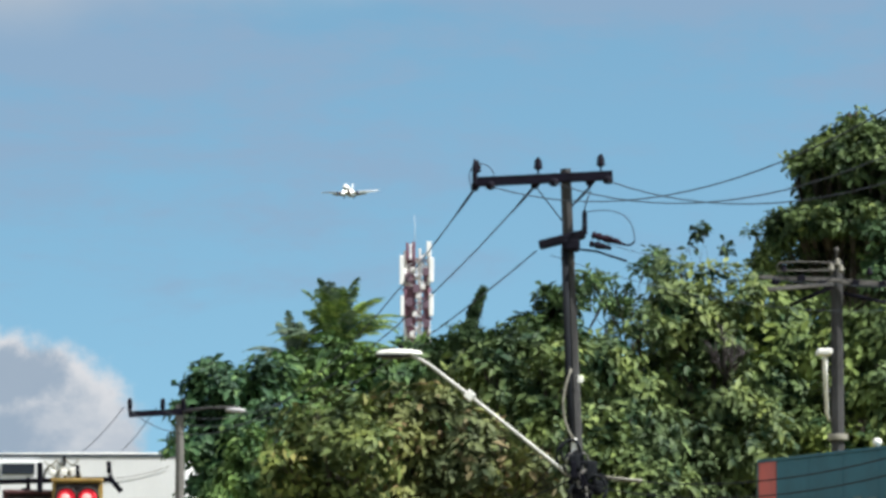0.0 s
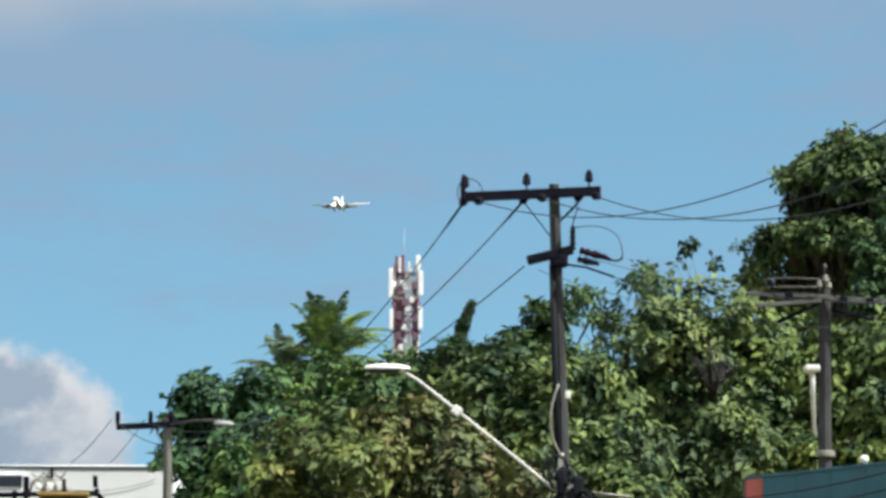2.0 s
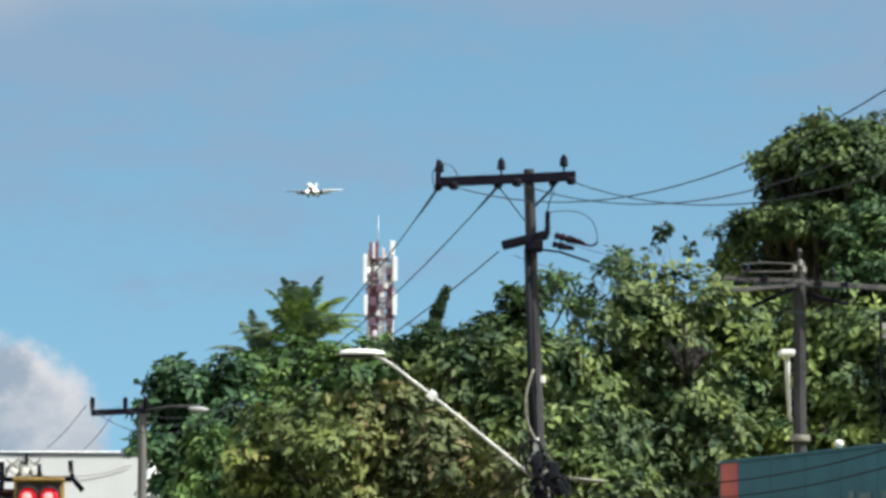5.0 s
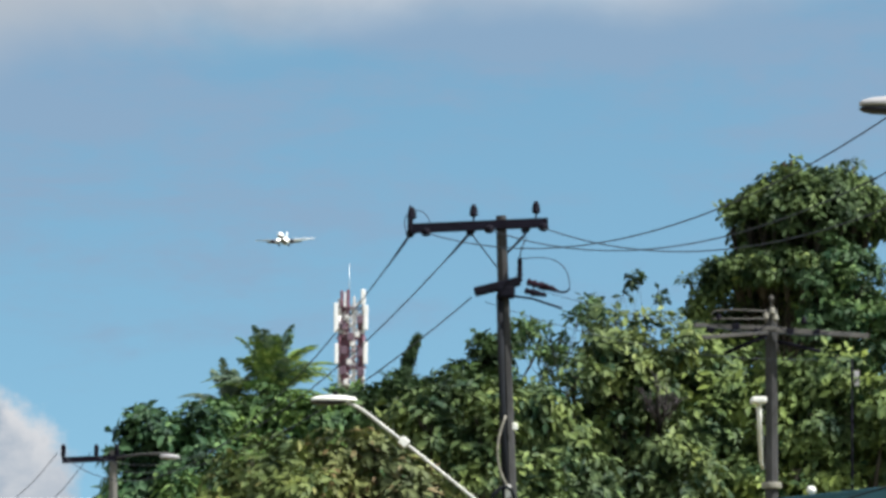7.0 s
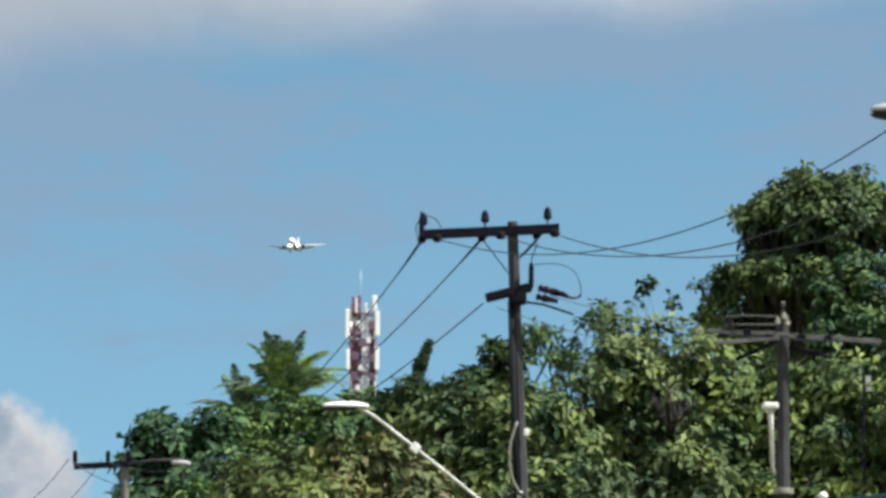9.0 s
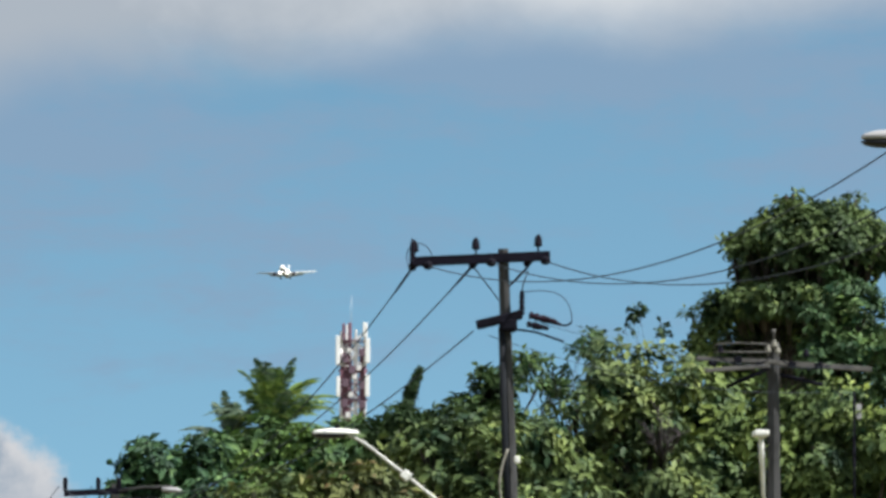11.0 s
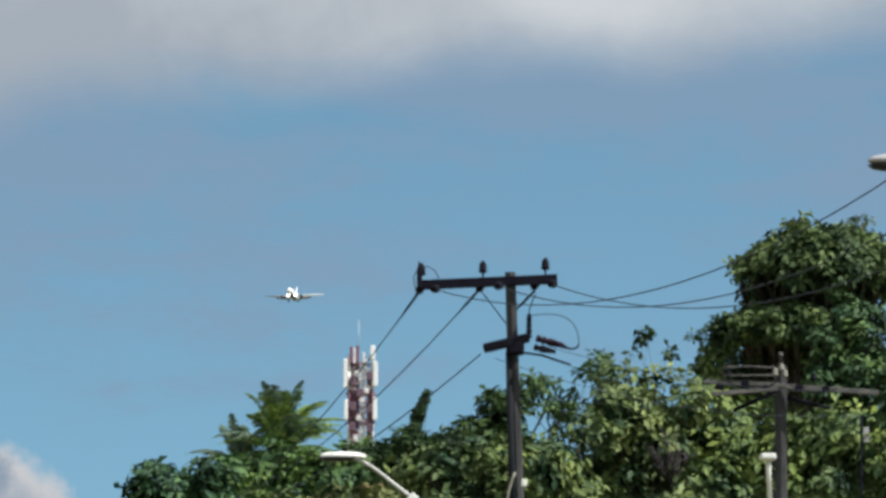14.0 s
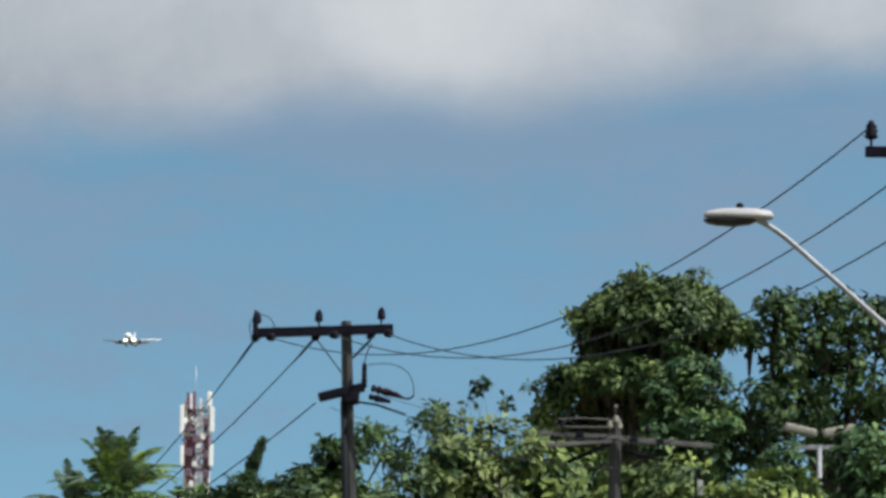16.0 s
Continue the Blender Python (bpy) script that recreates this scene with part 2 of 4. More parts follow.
M_PLANE_BELLY = material("dark blue aircraft belly and nacelles", (0.06, 0.05, 0.10), 0.35, dark=0.85, scale=0.4, fine=3, bump=0.0)
M_LANDING = glow("lit landing light", (1.0, 0.98, 0.92), 6.0)
M_BARK = material("brown grey bark", (0.075, 0.062, 0.050), 0.95, dark=0.45, scale=3, fine=30, bump=0.5, streak=3)
M_BARE_WOOD = material("weathered grey bare wood", (0.085, 0.070, 0.078), 0.95, dark=0.45, scale=4, fine=30, bump=0.4, streak=3)
M_PALM_BARK = material("ringed palm bark", (0.24, 0.21, 0.18), 0.95, dark=0.55, scale=2, fine=16, bump=0.5)
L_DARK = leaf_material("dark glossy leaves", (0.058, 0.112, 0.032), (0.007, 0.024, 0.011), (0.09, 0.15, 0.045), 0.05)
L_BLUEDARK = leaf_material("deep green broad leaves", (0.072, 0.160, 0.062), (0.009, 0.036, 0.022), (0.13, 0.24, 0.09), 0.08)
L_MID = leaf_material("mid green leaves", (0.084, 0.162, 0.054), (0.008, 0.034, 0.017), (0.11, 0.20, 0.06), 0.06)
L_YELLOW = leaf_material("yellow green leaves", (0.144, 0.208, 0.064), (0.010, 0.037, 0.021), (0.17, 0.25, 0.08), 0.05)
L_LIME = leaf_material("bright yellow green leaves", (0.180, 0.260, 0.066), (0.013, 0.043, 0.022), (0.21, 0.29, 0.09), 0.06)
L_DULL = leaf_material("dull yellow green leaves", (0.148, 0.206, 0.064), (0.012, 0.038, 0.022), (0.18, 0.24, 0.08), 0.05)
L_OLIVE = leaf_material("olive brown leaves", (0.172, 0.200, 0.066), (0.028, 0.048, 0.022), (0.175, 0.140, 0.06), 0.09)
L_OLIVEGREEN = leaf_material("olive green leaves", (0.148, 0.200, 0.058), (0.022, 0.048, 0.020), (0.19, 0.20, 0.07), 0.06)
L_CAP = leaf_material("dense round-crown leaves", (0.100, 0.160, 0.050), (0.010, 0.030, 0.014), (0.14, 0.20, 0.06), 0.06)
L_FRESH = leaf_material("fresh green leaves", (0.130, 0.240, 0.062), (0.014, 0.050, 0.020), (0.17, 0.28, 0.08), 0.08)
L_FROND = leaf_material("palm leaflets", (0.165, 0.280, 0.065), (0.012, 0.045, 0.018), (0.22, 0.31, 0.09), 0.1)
L_FROND_GREY = leaf_material("grey green palm leaflets", (0.135, 0.200, 0.125), (0.040, 0.078, 0.058), (0.18, 0.23, 0.15), 0.1)


# ---- building blocks ----
def part(name, bm, mat, parent=None, label=""):
    me = bpy.data.meshes.new(name)
    bmesh.ops.recalc_face_normals(bm, faces=bm.faces)
    bm.to_mesh(me)
    bm.free()
    me.materials.append(mat)
    ob = new(name, me)
    ob.parent = parent
    return tagged(ob, label)


def thing(name, m, label, category, group="", kind=""):
    ob = new(name)
    ob.matrix_world = m
    return tagged(ob, label, category, group, kind)


def box(size, at=(0, 0, 0), bevel=0.0, turn=None, bm=None):
    bm = bm or bmesh.new()
    m = Matrix.Translation(at) @ (turn or Matrix()) @ Matrix.Diagonal((*size, 1))
    made = bmesh.ops.create_cube(bm, size=1, matrix=m)
    if bevel:
        edges = {e for v in made["verts"] for e in v.link_edges}
        bmesh.ops.bevel(bm, geom=list(edges), offset=bevel, segments=2, affect="EDGES", profile=0.6)
    return bm


def frame_axes(d):
    d = d.normalized()
    side = d.cross(Vector((0, 0, 1)))
    if side.length < 1e-3:
        side = Vector((1, 0, 0))
    side.normalize()
    return side, side.cross(d).normalized()


def tube(points, radii, sides=10, bm=None, smooth=True):
    """A round bar along points, with a radius for each (or one for all)."""
    bm = bm or bmesh.new()
    pts = [Vector(p) for p in points]
    if isinstance(radii, (int, float)):
        radii = [radii] * len(pts)
    rings = []
    for i, p in enumerate(pts):
        d = pts[min(i + 1, len(pts) - 1)] - pts[max(i - 1, 0)]
        a, b = frame_axes(d)
        rings.append([bm.verts.new(p + radii[i] * (math.cos(k * math.tau / sides) * a + math.sin(k * math.tau / sides) * b)) for k in range(sides)])
    for r, s in zip(rings, rings[1:]):
        for k in range(sides):
            f = bm.faces.new((r[k], r[(k + 1) % sides], s[(k + 1) % sides], s[k]))
            f.smooth = smooth
    bm.faces.new(rings[0])
    bm.faces.new(rings[-1])
    return bm


def lathe(profile, at=(0, 0, 0), axis=(0, 0, 1), sides=14, bm=None):
    """Turned shape: profile of (radius, height) along axis."""
    d = Vector(axis).normalized()
    return tube([Vector(at) + d * h for _, h in profile], [max(r, 0.001) for r, _ in profile], sides, bm)


def arc(p, q, r, n=8):
    """A soft bend from p by way of q to r."""
    p, q, r = Vector(p), Vector(q), Vector(r)
    return [p * (1 - t) ** 2 + q * 2 * t * (1 - t) + r * t * t for t in (i / n for i in range(n + 1))]


def hang(a, b, sag, n=24):
    a, b = Vector(a), Vector(b)
    return [a.lerp(b, i / n) - Vector((0, 0, 4 * sag * (i / n) * (1 - i / n))) for i in range(n + 1)]


def cable(a, b, sag, radius, mat, label, name="power_cable", group="overhead cables"):
    ob = part(name, tube(hang(a, b, sag), radius, 6), mat)
    return tagged(ob, label, "cable", group)


# ---- ground ----
bm = bmesh.new()
bmesh.ops.create_grid(bm, x_segments=60, y_segments=60, size=4500)
tagged(part("ground", bm, M_GROUND), "dry grass and bare earth ground under trees", "ground", kind="structure")


# ---- utility poles, street lamps, cables ----
PIN = ((0.012, 0), (0.014, 0.07), (0.045, 0.08), (0.075, 0.11), (0.05, 0.125), (0.07, 0.16), (0.045, 0.175), (0.06, 0.205), (0.03, 0.235), (0.028, 0.26))


def strain_string(start, way, parent, discs=3):
    d = Vector(way).normalized()
    prof = [(0.014, 0.0)]
    for i in range(discs):
        h = 0.05 + i * 0.085
        prof += [(0.02, h), (0.075, h + 0.012), (0.06, h + 0.045), (0.02, h + 0.055)]
    prof += [(0.014, 0.36), (0.02, 0.38), (0.02, 0.44), (0.006, 0.46)]
    return part("strain_insulator", lathe(prof, start, d, 12), M_PORCELAIN, parent, "dark glazed strain insulator")


def shaft(height, r0, r1, mat, parent, lean=(0, 0)):
    n = 8
    ps = [(lean[0] * i / n, lean[1] * i / n, height * i / n) for i in range(n + 1)]
    bm = tube(ps, [r0 + (r1 - r0) * i / n for i in range(n + 1)], 8, smooth=False)
    return part("shaft", bm, mat, parent)


def crossarm(x0, x1, z0, z1, y, mat, parent, h=0.13, d=0.10):
    c = Vector(((x0 + x1) / 2, y, (z0 + z1) / 2))
    turn = Matrix.Rotation(-math.atan2(z1 - z0, x1 - x0), 4, "Y")
    return part("crossarm", box((math.hypot(x1 - x0, z1 - z0), d, h), c, 0.012, turn), mat, parent)


def pin_insulator(x, y, z, parent, s=1.0):
    return part("pin_insulator", lathe([(r * s, h * s) for r, h in PIN], (x, y, z), (0, 0, 1), 12), M_PORCELAIN, parent, "dark glazed pin insulator")


def street_lamp(m, label, run, boxed=True, steel=M_PALE_STEEL, group="street lamps", blunt=False, shell=M_LAMP_WHITE, shell_label="white enamelled lamp head"):
    """A long raking tube with a flat tapered head; run gives (x, z) along the tube from its foot, the head towards -x and up."""
    lamp = thing("street_lamp", m, label, "street lamp", group)
    path = [(x, 0, z) for x, z in run] + arc((run[-1][0] - 0.05, 0, run[-1][1] + 0.04), (-2.62, 0, 1.93), (-2.86, 0, 1.995), 6)
    part("arm", tube(path, 0.034, 10), steel, lamp, "painted steel arm")
    # head: a shallow shell, widest past the middle, narrowing to the arm
    bm = bmesh.new()
    prof = ((-2.60, 0.045, 0.03, 0.03), (-2.66, 0.07, 0.055, 0.035), (-2.80, 0.12, 0.085, 0.05), (-3.05, 0.155, 0.095, 0.06),
            (-3.25, 0.15, 0.082, 0.055), (-3.37, 0.11, 0.06, 0.045), (-3.42, 0.04, 0.03, 0.03))
    if blunt:  # a boxier shell, cut off square where the arm enters
        prof = ((-2.58, 0.10, 0.045, 0.075), (-2.61, 0.13, 0.075, 0.10), (-2.78, 0.15, 0.10, 0.11), (-3.05, 0.165, 0.105, 0.10),
                (-3.25, 0.16, 0.085, 0.09), (-3.38, 0.12, 0.055, 0.075), (-3.42, 0.07, 0.025, 0.05))
    rings = []
    for x, w, up, dn in prof:
        ring = []
        for k in range(14):
            a = math.tau * k / 14
            s = math.sin(a)
            ring.append(bm.verts.new((x, w * math.cos(a), 2.005 + (up if s > 0 else dn * 0.45) * s)))
        rings.append(ring)
    for r, s in zip(rings, rings[1:]):
        for k in range(14):
            bm.faces.new((r[k], r[(k + 1) % 14], s[(k + 1) % 14], s[k])).smooth = True
    bm.faces.new(rings[0])
    bm.faces.new(rings[-1])
    head = part("head", bm, shell, lamp, shell_label)
    bm = bmesh.new()  # the bowl under the head
    rows = []
    low = 0.035 if blunt else 0.0
    for x, w, dn in ((-2.78, 0.08, 0.02), (-2.86, 0.115, 0.06), (-3.06, 0.145, 0.085), (-3.26, 0.14, 0.075), (-3.38, 0.10, 0.05), (-3.43, 0.03, 0.01)):
        rows.append([bm.verts.new((x, w * math.cos(math.pi + math.pi * k / 8), 1.992 - low + dn * math.sin(math.pi + math.pi * k / 8))) for k in range(9)])
    for u, v in zip(rows, rows[1:]):
        for k in range(8):
            bm.faces.new((u[k], u[k + 1], v[k + 1], v[k])).smooth = True
        bm.faces.new((u[8], u[0], v[0], v[8]))
    bm.faces.new(rows[0])
    bm.faces.new(rows[-1])
    part("lens", bm, M_LAMP_LENS, head, "smoked bowl lens under the head")
    part("photocell", lathe(((0.045, 0), (0.045, 0.05), (0.03, 0.075), (0.004, 0.08)), (-2.98, 0, 2.09)), M_DARK_STEEL, head, "small dark photocell")
    if boxed:
        part("junction_box", box((0.17, 0.13, 0.17), (-1.77, 0, 1.27), 0.03, Matrix.Rotation(radians(40), 4, "Y")), M_LAMP_WHITE, lamp, "white junction box on the arm")
    part("clamp", box((0.10, 0.34, 0.30), (0.06, 0, -0.05), 0.02), M_DARK_STEEL, lamp)
    return lamp


# the pole in the middle of the view
pole = thing("utility_pole", pose(2.53, 86, 0), "weathered dark concrete power pole with a timber crossarm and insulators", "utility pole", "utility poles")
shaft(10.12, 0.155, 0.092, M_OLD_CONCRETE, pole, (-0.35, 0))
crossarm(-1.97, 0.48, 9.87, 9.99, -0.14, M_DARK_ARM, pole, 0.17, 0.12)
for x, z in ((-1.93, 9.95), (-0.84, 10.0), (0.27, 10.06)):
    pin_insulator(x, -0.14, z, pole, 1.18)
for x, z in ((-1.72, 9.80), (-0.60, 9.86), (0.36, 9.90)):
    strain_string((x, -0.2, z), (0.22, -1, -0.1), pole)
for x, z in ((-1.93, 9.84), (-0.86, 9.88), (0.12, 9.93)):
    strain_string((x, -0.08, z), (-0.16, 1, -0.17), pole)
part("lightning_arrester", lathe(((0.02, 0), (0.05, 0.02), (0.035, 0.06), (0.05, 0.1), (0.035, 0.14), (0.05, 0.18), (0.035, 0.22), (0.05, 0.26), (0.03, 0.40), (0.012, 0.48)), (-1.97, -0.22, 9.80)), M_PORCELAIN, pole, "tall dark lightning arrester")
part("jumper_wire", tube(arc((-1.97, -0.22, 10.18), (-1.7, -0.24, 10.24), (-1.62, -0.2, 9.98), 8), 0.009, 6), M_ALU_WIRE, pole)
part("jumper_wire", tube(arc((-1.97, -0.22, 10.16), (-2.16, -0.22, 10.0), (-1.98, -0.1, 9.72), 10), 0.009, 6), M_ALU_WIRE, pole)
part("jumper_wire", tube(arc((-0.88, 0.0, 9.8), (-0.62, 0.1, 9.48), (-0.42, 0, 9.2), 10), 0.012, 6), M_ALU_WIRE, pole)
part("jumper_wire", tube(arc((0.10, -0.1, 9.72), (-0.08, -0.2, 9.4), (0.0, -0.1, 9.05), 10), 0.012, 6), M_ALU_WIRE, pole)
part("bracket", box((0.84, 0.14, 0.17), (-0.42, -0.2, 8.84), 0.04, Matrix.Rotation(radians(-14), 4, "Y")), M_DARK_STEEL, pole, "short dark steel bracket")
part("bracket", box((0.32, 0.32, 0.24), (-0.26, -0.12, 8.75), 0.06), M_DARK_STEEL, pole, "dark steel pole band")
part("fuse_cutout", lathe(((0.02, 0), (0.06, 0.03), (0.035, 0.08), (0.06, 0.13), (0.035, 0.18), (0.055, 0.23), (0.035, 0.28), (0.05, 0.33), (0.03, 0.44)), (-0.02, -0.22, 8.92)), M_PORCELAIN, pole, "upright dark fuse cutout")
part("fuse_cutout", lathe(((0.03, 0), (0.075, 0.03), (0.045, 0.09), (0.08, 0.14), (0.045, 0.2), (0.075, 0.26), (0.03, 0.5)), (0.10, -0.3, 8.92), (1, 0, -0.28)), M_MAROON_GLAZE, pole, "maroon tilted fuse cutout")
part("fuse_cutout", lathe(((0.03, 0), (0.065, 0.03), (0.04, 0.09), (0.07, 0.14), (0.03, 0.40)), (0.06, -0.34, 8.76), (1, 0, -0.22)), M_PORCELAIN, pole, "small dark fuse cutout")
part("fuse_cutout", lathe(((0.02, 0), (0.05, 0.03), (0.03, 0.08), (0.055, 0.13), (0.02, 0.30)), (0.40, -0.36, 8.86), (1, 0, -0.45)), M_MAROON_GLAZE, pole, "maroon tilted fuse cutout")
part("strut", tube(((-0.2, -0.2, 8.68), (0.2, -0.3, 8.62), (0.72, -0.4, 8.44)), 0.020, 8), M_DARK_STEEL, pole, "dark steel strut")
part("jumper_wire", tube(arc((0.02, -0.24, 9.33), (0.88, -0.26, 9.48), (0.86, -0.3, 8.8), 14), 0.009, 6), M_ALU_WIRE, pole)
part("jumper_wire", tube(arc((0.86, -0.3, 8.8), (0.78, -0.3, 8.68), (0.6, -0.3, 8.78), 6), 0.02, 6), M_DARK_STEEL, pole)
part("cable_riser", tube([(-0.375, -0.12, 8.7), (-0.315, -0.14, 6.6), (-0.255, -0.16, 4.9)], 0.062, 8), M_CABLE, pole, "black cable running down the pole")
part("conduit", tube(arc((-0.26, -0.2, 6.55), (-0.62, -0.26, 5.7), (-0.10, -0.2, 5.15), 14), 0.022, 8), M_OLD_CONDUIT, pole, "bowed pale conduit")
part("cable_clip", box((0.10, 0.06, 0.13), (-0.10, -0.2, 6.36), 0.02), M_LAMP_WHITE, pole, "white cable clip")
part("cable_clip", box((0.10, 0.06, 0.26), (-0.22, -0.2, 5.2), 0.02), M_LAMP_WHITE, pole, "white cable clip")
rng = random.Random(4)
for i in range(20):  # coiled drop cables and splice boxes
    c = Vector((-0.10 + rng.uniform(-0.22, 0.34), -0.25 + rng.uniform(-0.12, 0.1), 4.62 + rng.uniform(-0.5, 0.45)))
    r, a = rng.uniform(0.1, 0.24), rng.uniform(-0.6, 0.6)
    ps = [c + Vector((r * math.cos(k * math.tau / 14), a * r * math.cos(k * math.tau / 14), 1.3 * r * math.sin(k * math.tau / 14))) for k in range(15)]
    part("cable_coil", tube(ps, rng.uniform(0.014, 0.03), 6), rng.choice((M_CABLE, M_CABLE, M_DARK_STEEL, M_GREY_ARM, M_PALE_CONCRETE)), pole)
for x, z, s in ((-0.22, 4.9, 0.3), (0.08, 4.75, 0.34), (-0.05, 4.35, 0.4), (0.2, 4.45, 0.26)):
    part("splice_box", box((0.2, 0.18, s), (x, -0.24, z), 0.05, Matrix.Rotation(x, 4, "Y")), M_CABLE, pole, "black cable splice box")
part("stub_arm", tube(((0.1, -0.2, 4.66), (0.5, -0.25, 4.60), (0.98, -0.3, 4.56)), 0.036, 8), M_OLD_CONDUIT, pole, "short pale steel stub")
street_lamp(pose(2.24, 85.72, 4.80), "pale street lamp with white head on a dark concrete pole",
            ((0.06, -0.20), (-0.09, -0.08), (-1.00, 0.655), (-1.77, 1.268), (-2.28, 1.66)))

# the pole nearer the camera, and its lamp
near = thing("utility_pole", pose(9.32, 59, 0), "concrete power pole with a dark crossarm beside a street lamp", "utility pole", "utility poles")
shaft(10.0, 0.155, 0.095, M_OLD_CONCRETE, near)
crossarm(-1.47, 0.98, 9.64, 9.67, -0.14, M_DARK_ARM, near, 0.13, 0.11)
for x in (-1.40, -0.34, 0.60):
    pin_insulator(x, -0.14, 9.70, near, 1.25)
street_lamp(pose(9.27, 58.72, 6.79), "street lamp with pale grey head and dark lens on grey arm",
            ((0.06, -0.38), (-0.60, 0.19), (-1.226, 0.735), (-2.01, 1.41), (-2.30, 1.66)), False, M_GREY_PAINT, blunt=True, shell=M_LAMP_GREY, shell_label="pale grey lamp head")

# the pole further off, beside the white building
far = thing("utility_pole", pose(-8.56, 158, 0), "pale grey concrete power pole with a short dark crossarm", "utility pole", "utility poles")
shaft(9.55, 0.2, 0.125, M_PALE_CONCRETE, far)
crossarm(-1.66, 0.4, 9.22, 9.32, -0.16, M_DARK_ARM, far, 0.2, 0.12)
for x in (-1.62, -0.55, 0.12):
    part("pin_insulator", lathe(((0.05, 0), (0.075, 0.02), (0.06, 0.1), (0.085, 0.14), (0.07, 0.24), (0.085, 0.28), (0.07, 0.38), (0.05, 0.44)), (x, -0.16, 9.30), (0, 0, 1), 12), M_PORCELAIN, far, "dark glazed pin insulator")
part("lamp_arm", tube(((0.1, -0.2, 9.3), (0.9, -0.3, 9.42), (1.9, -0.3, 9.44)), 0.05, 8), M_OLD_CONCRETE, far, "grey lamp arm")
bm = lathe(((0.03, 0), (0.08, 0.06), (0.10, 0.3), (0.09, 0.5), (0.03, 0.66)), (1.5, -0.3, 9.36), (1, 0, -0.05))
part("lamp_head", bm, M_LAMP_GREY, far, "pale lamp head")

# the timber-armed pole before the large tree
side_pole = thing("utility_pole", pose(7.72, 95, 0), "brown grey pole with doubled timber crossarms and wire frame", "utility pole", "utility poles")
shaft(9.2, 0.155, 0.115, M_OLD_CONCRETE, side_pole)
part("finial", lathe(((0.03, 0), (0.03, 0.18), (0.05, 0.2), (0.03, 0.26)), (0.0, -0.05, 9.2)), M_GREY_ARM, side_pole)
crossarm(-1.52, 0.05, 8.86, 8.80, -0.22, M_GREY_ARM, side_pole, 0.085, 0.11)
crossarm(-1.35, 0.0, 8.66, 8.76, 0.22, M_GREY_ARM, side_pole, 0.08, 0.11)
crossarm(0.05, 1.9, 8.78, 8.66, -0.22, M_GREY_ARM, side_pole, 0.10, 0.11)
loop = [(-0.12, -0.3, 9.14), (-0.7, -0.3, 9.16), (-1.12, -0.3, 9.14), (-1.19, -0.3, 9.08), (-1.18, -0.3, 8.98), (-1.1, -0.3, 8.98), (-0.1, -0.3, 8.99)]
part("wire_frame", tube(loop, 0.015, 6), M_GREY_ARM, side_pole, "looped galvanised rod")
part("brace", tube(((-0.95, -0.24, 8.3), (-0.1, -0.24, 8.68)), 0.045, 6), M_DARK_STEEL, side_pole)
part("brace", tube(((0.95, -0.24, 8.35), (0.1, -0.24, 8.55)), 0.04, 6), M_DARK_STEEL, side_pole)
for x, z in ((-0.12, 8.92), (0.06, 8.9), (0.0, 9.02), (-1.05, 8.9), (0.62, 8.84)):
    part("pin_insulator", lathe([(r, h * 0.8) for r, h in PIN], (x, -0.25, z), (0, 0, 1), 12), M_OLD_CONDUIT if abs(x) < 0.2 else M_PORCELAIN, side_pole)
part("crossarm", box((1.25, 0.09, 0.07), (-0.72, -0.34, 8.66), 0.012, Matrix.Rotation(radians(-5), 4, "Y")), M_GREY_ARM, side_pole)
for x, z, turn in ((-0.30, 8.72, 20), (-0.72, 8.83, -14), (0.34, 8.74, 8), (0.86, 8.72, -10), (-1.22, 8.76, 12)):  # clamps and bolted straps
    part("clamp", box((0.15, 0.07, 0.13), (x, -0.33, z), 0.02, Matrix.Rotation(radians(turn), 4, "Y")), M_DARK_STEEL, side_pole, "dark steel clamp")
part("jumper_wire", tube(arc((-1.15, -0.32, 8.92), (-0.6, -0.36, 8.52), (-0.1, -0.32, 8.86), 10), 0.014, 6), M_CABLE, side_pole)
part("jumper_wire", tube(arc((0.1, -0.32, 8.86), (0.5, -0.36, 8.50), (1.1, -0.32, 8.74), 10), 0.014, 6), M_CABLE, side_pole)
part("band", lathe(((0.196, 0), (0.2, 0.02), (0.2, 0.1), (0.196, 0.12)), (0, 0, 5.68), sides=12), M_OLD_CONDUIT, side_pole, "pale steel band")
flood = thing("street_lamp", pose(7.43, 94.6, 6.05), "white street lamp seen end on, clamped to a pole", "street lamp", "street lamps")
part("arm", tube(((0.12, 0.35, 0.02), (0.06, 0.1, 0.12), (-0.015, -0.5, 0.80), (-0.05, -0.8, 1.22)), [0.028, 0.036, 0.046, 0.052], 10), M_LAMP_WHITE, flood, "white painted arm")
part("head", box((0.29, 0.6, 0.12), (-0.075, -1.0, 1.27), 0.035), M_LAMP_WHITE, flood, "white lamp head")

# twin lamp among the trees at the far end of the street
twin = thing("street_lamp", pose(15.46, 125, 0), "grey twin street lamp half hidden by trees", "street lamp", "street lamps")
part("post", tube(((0, 0, 0), (0, 0, 11.0)), [0.1, 0.06], 10), M_GREY_PAINT, twin)
part("crossbar", box((1.3, 0.1, 0.12), (0.0, 0, 10.92), 0.02), M_GREY_PAINT, twin)
for s in (-1, 1):
    part("head", box((0.85, 0.3, 0.22), (s * 0.5, 0, 11.36), 0.07, Matrix.Rotation(s * radians(-12), 4, "Y")), M_OLD_CONDUIT, twin, "grey lamp head")

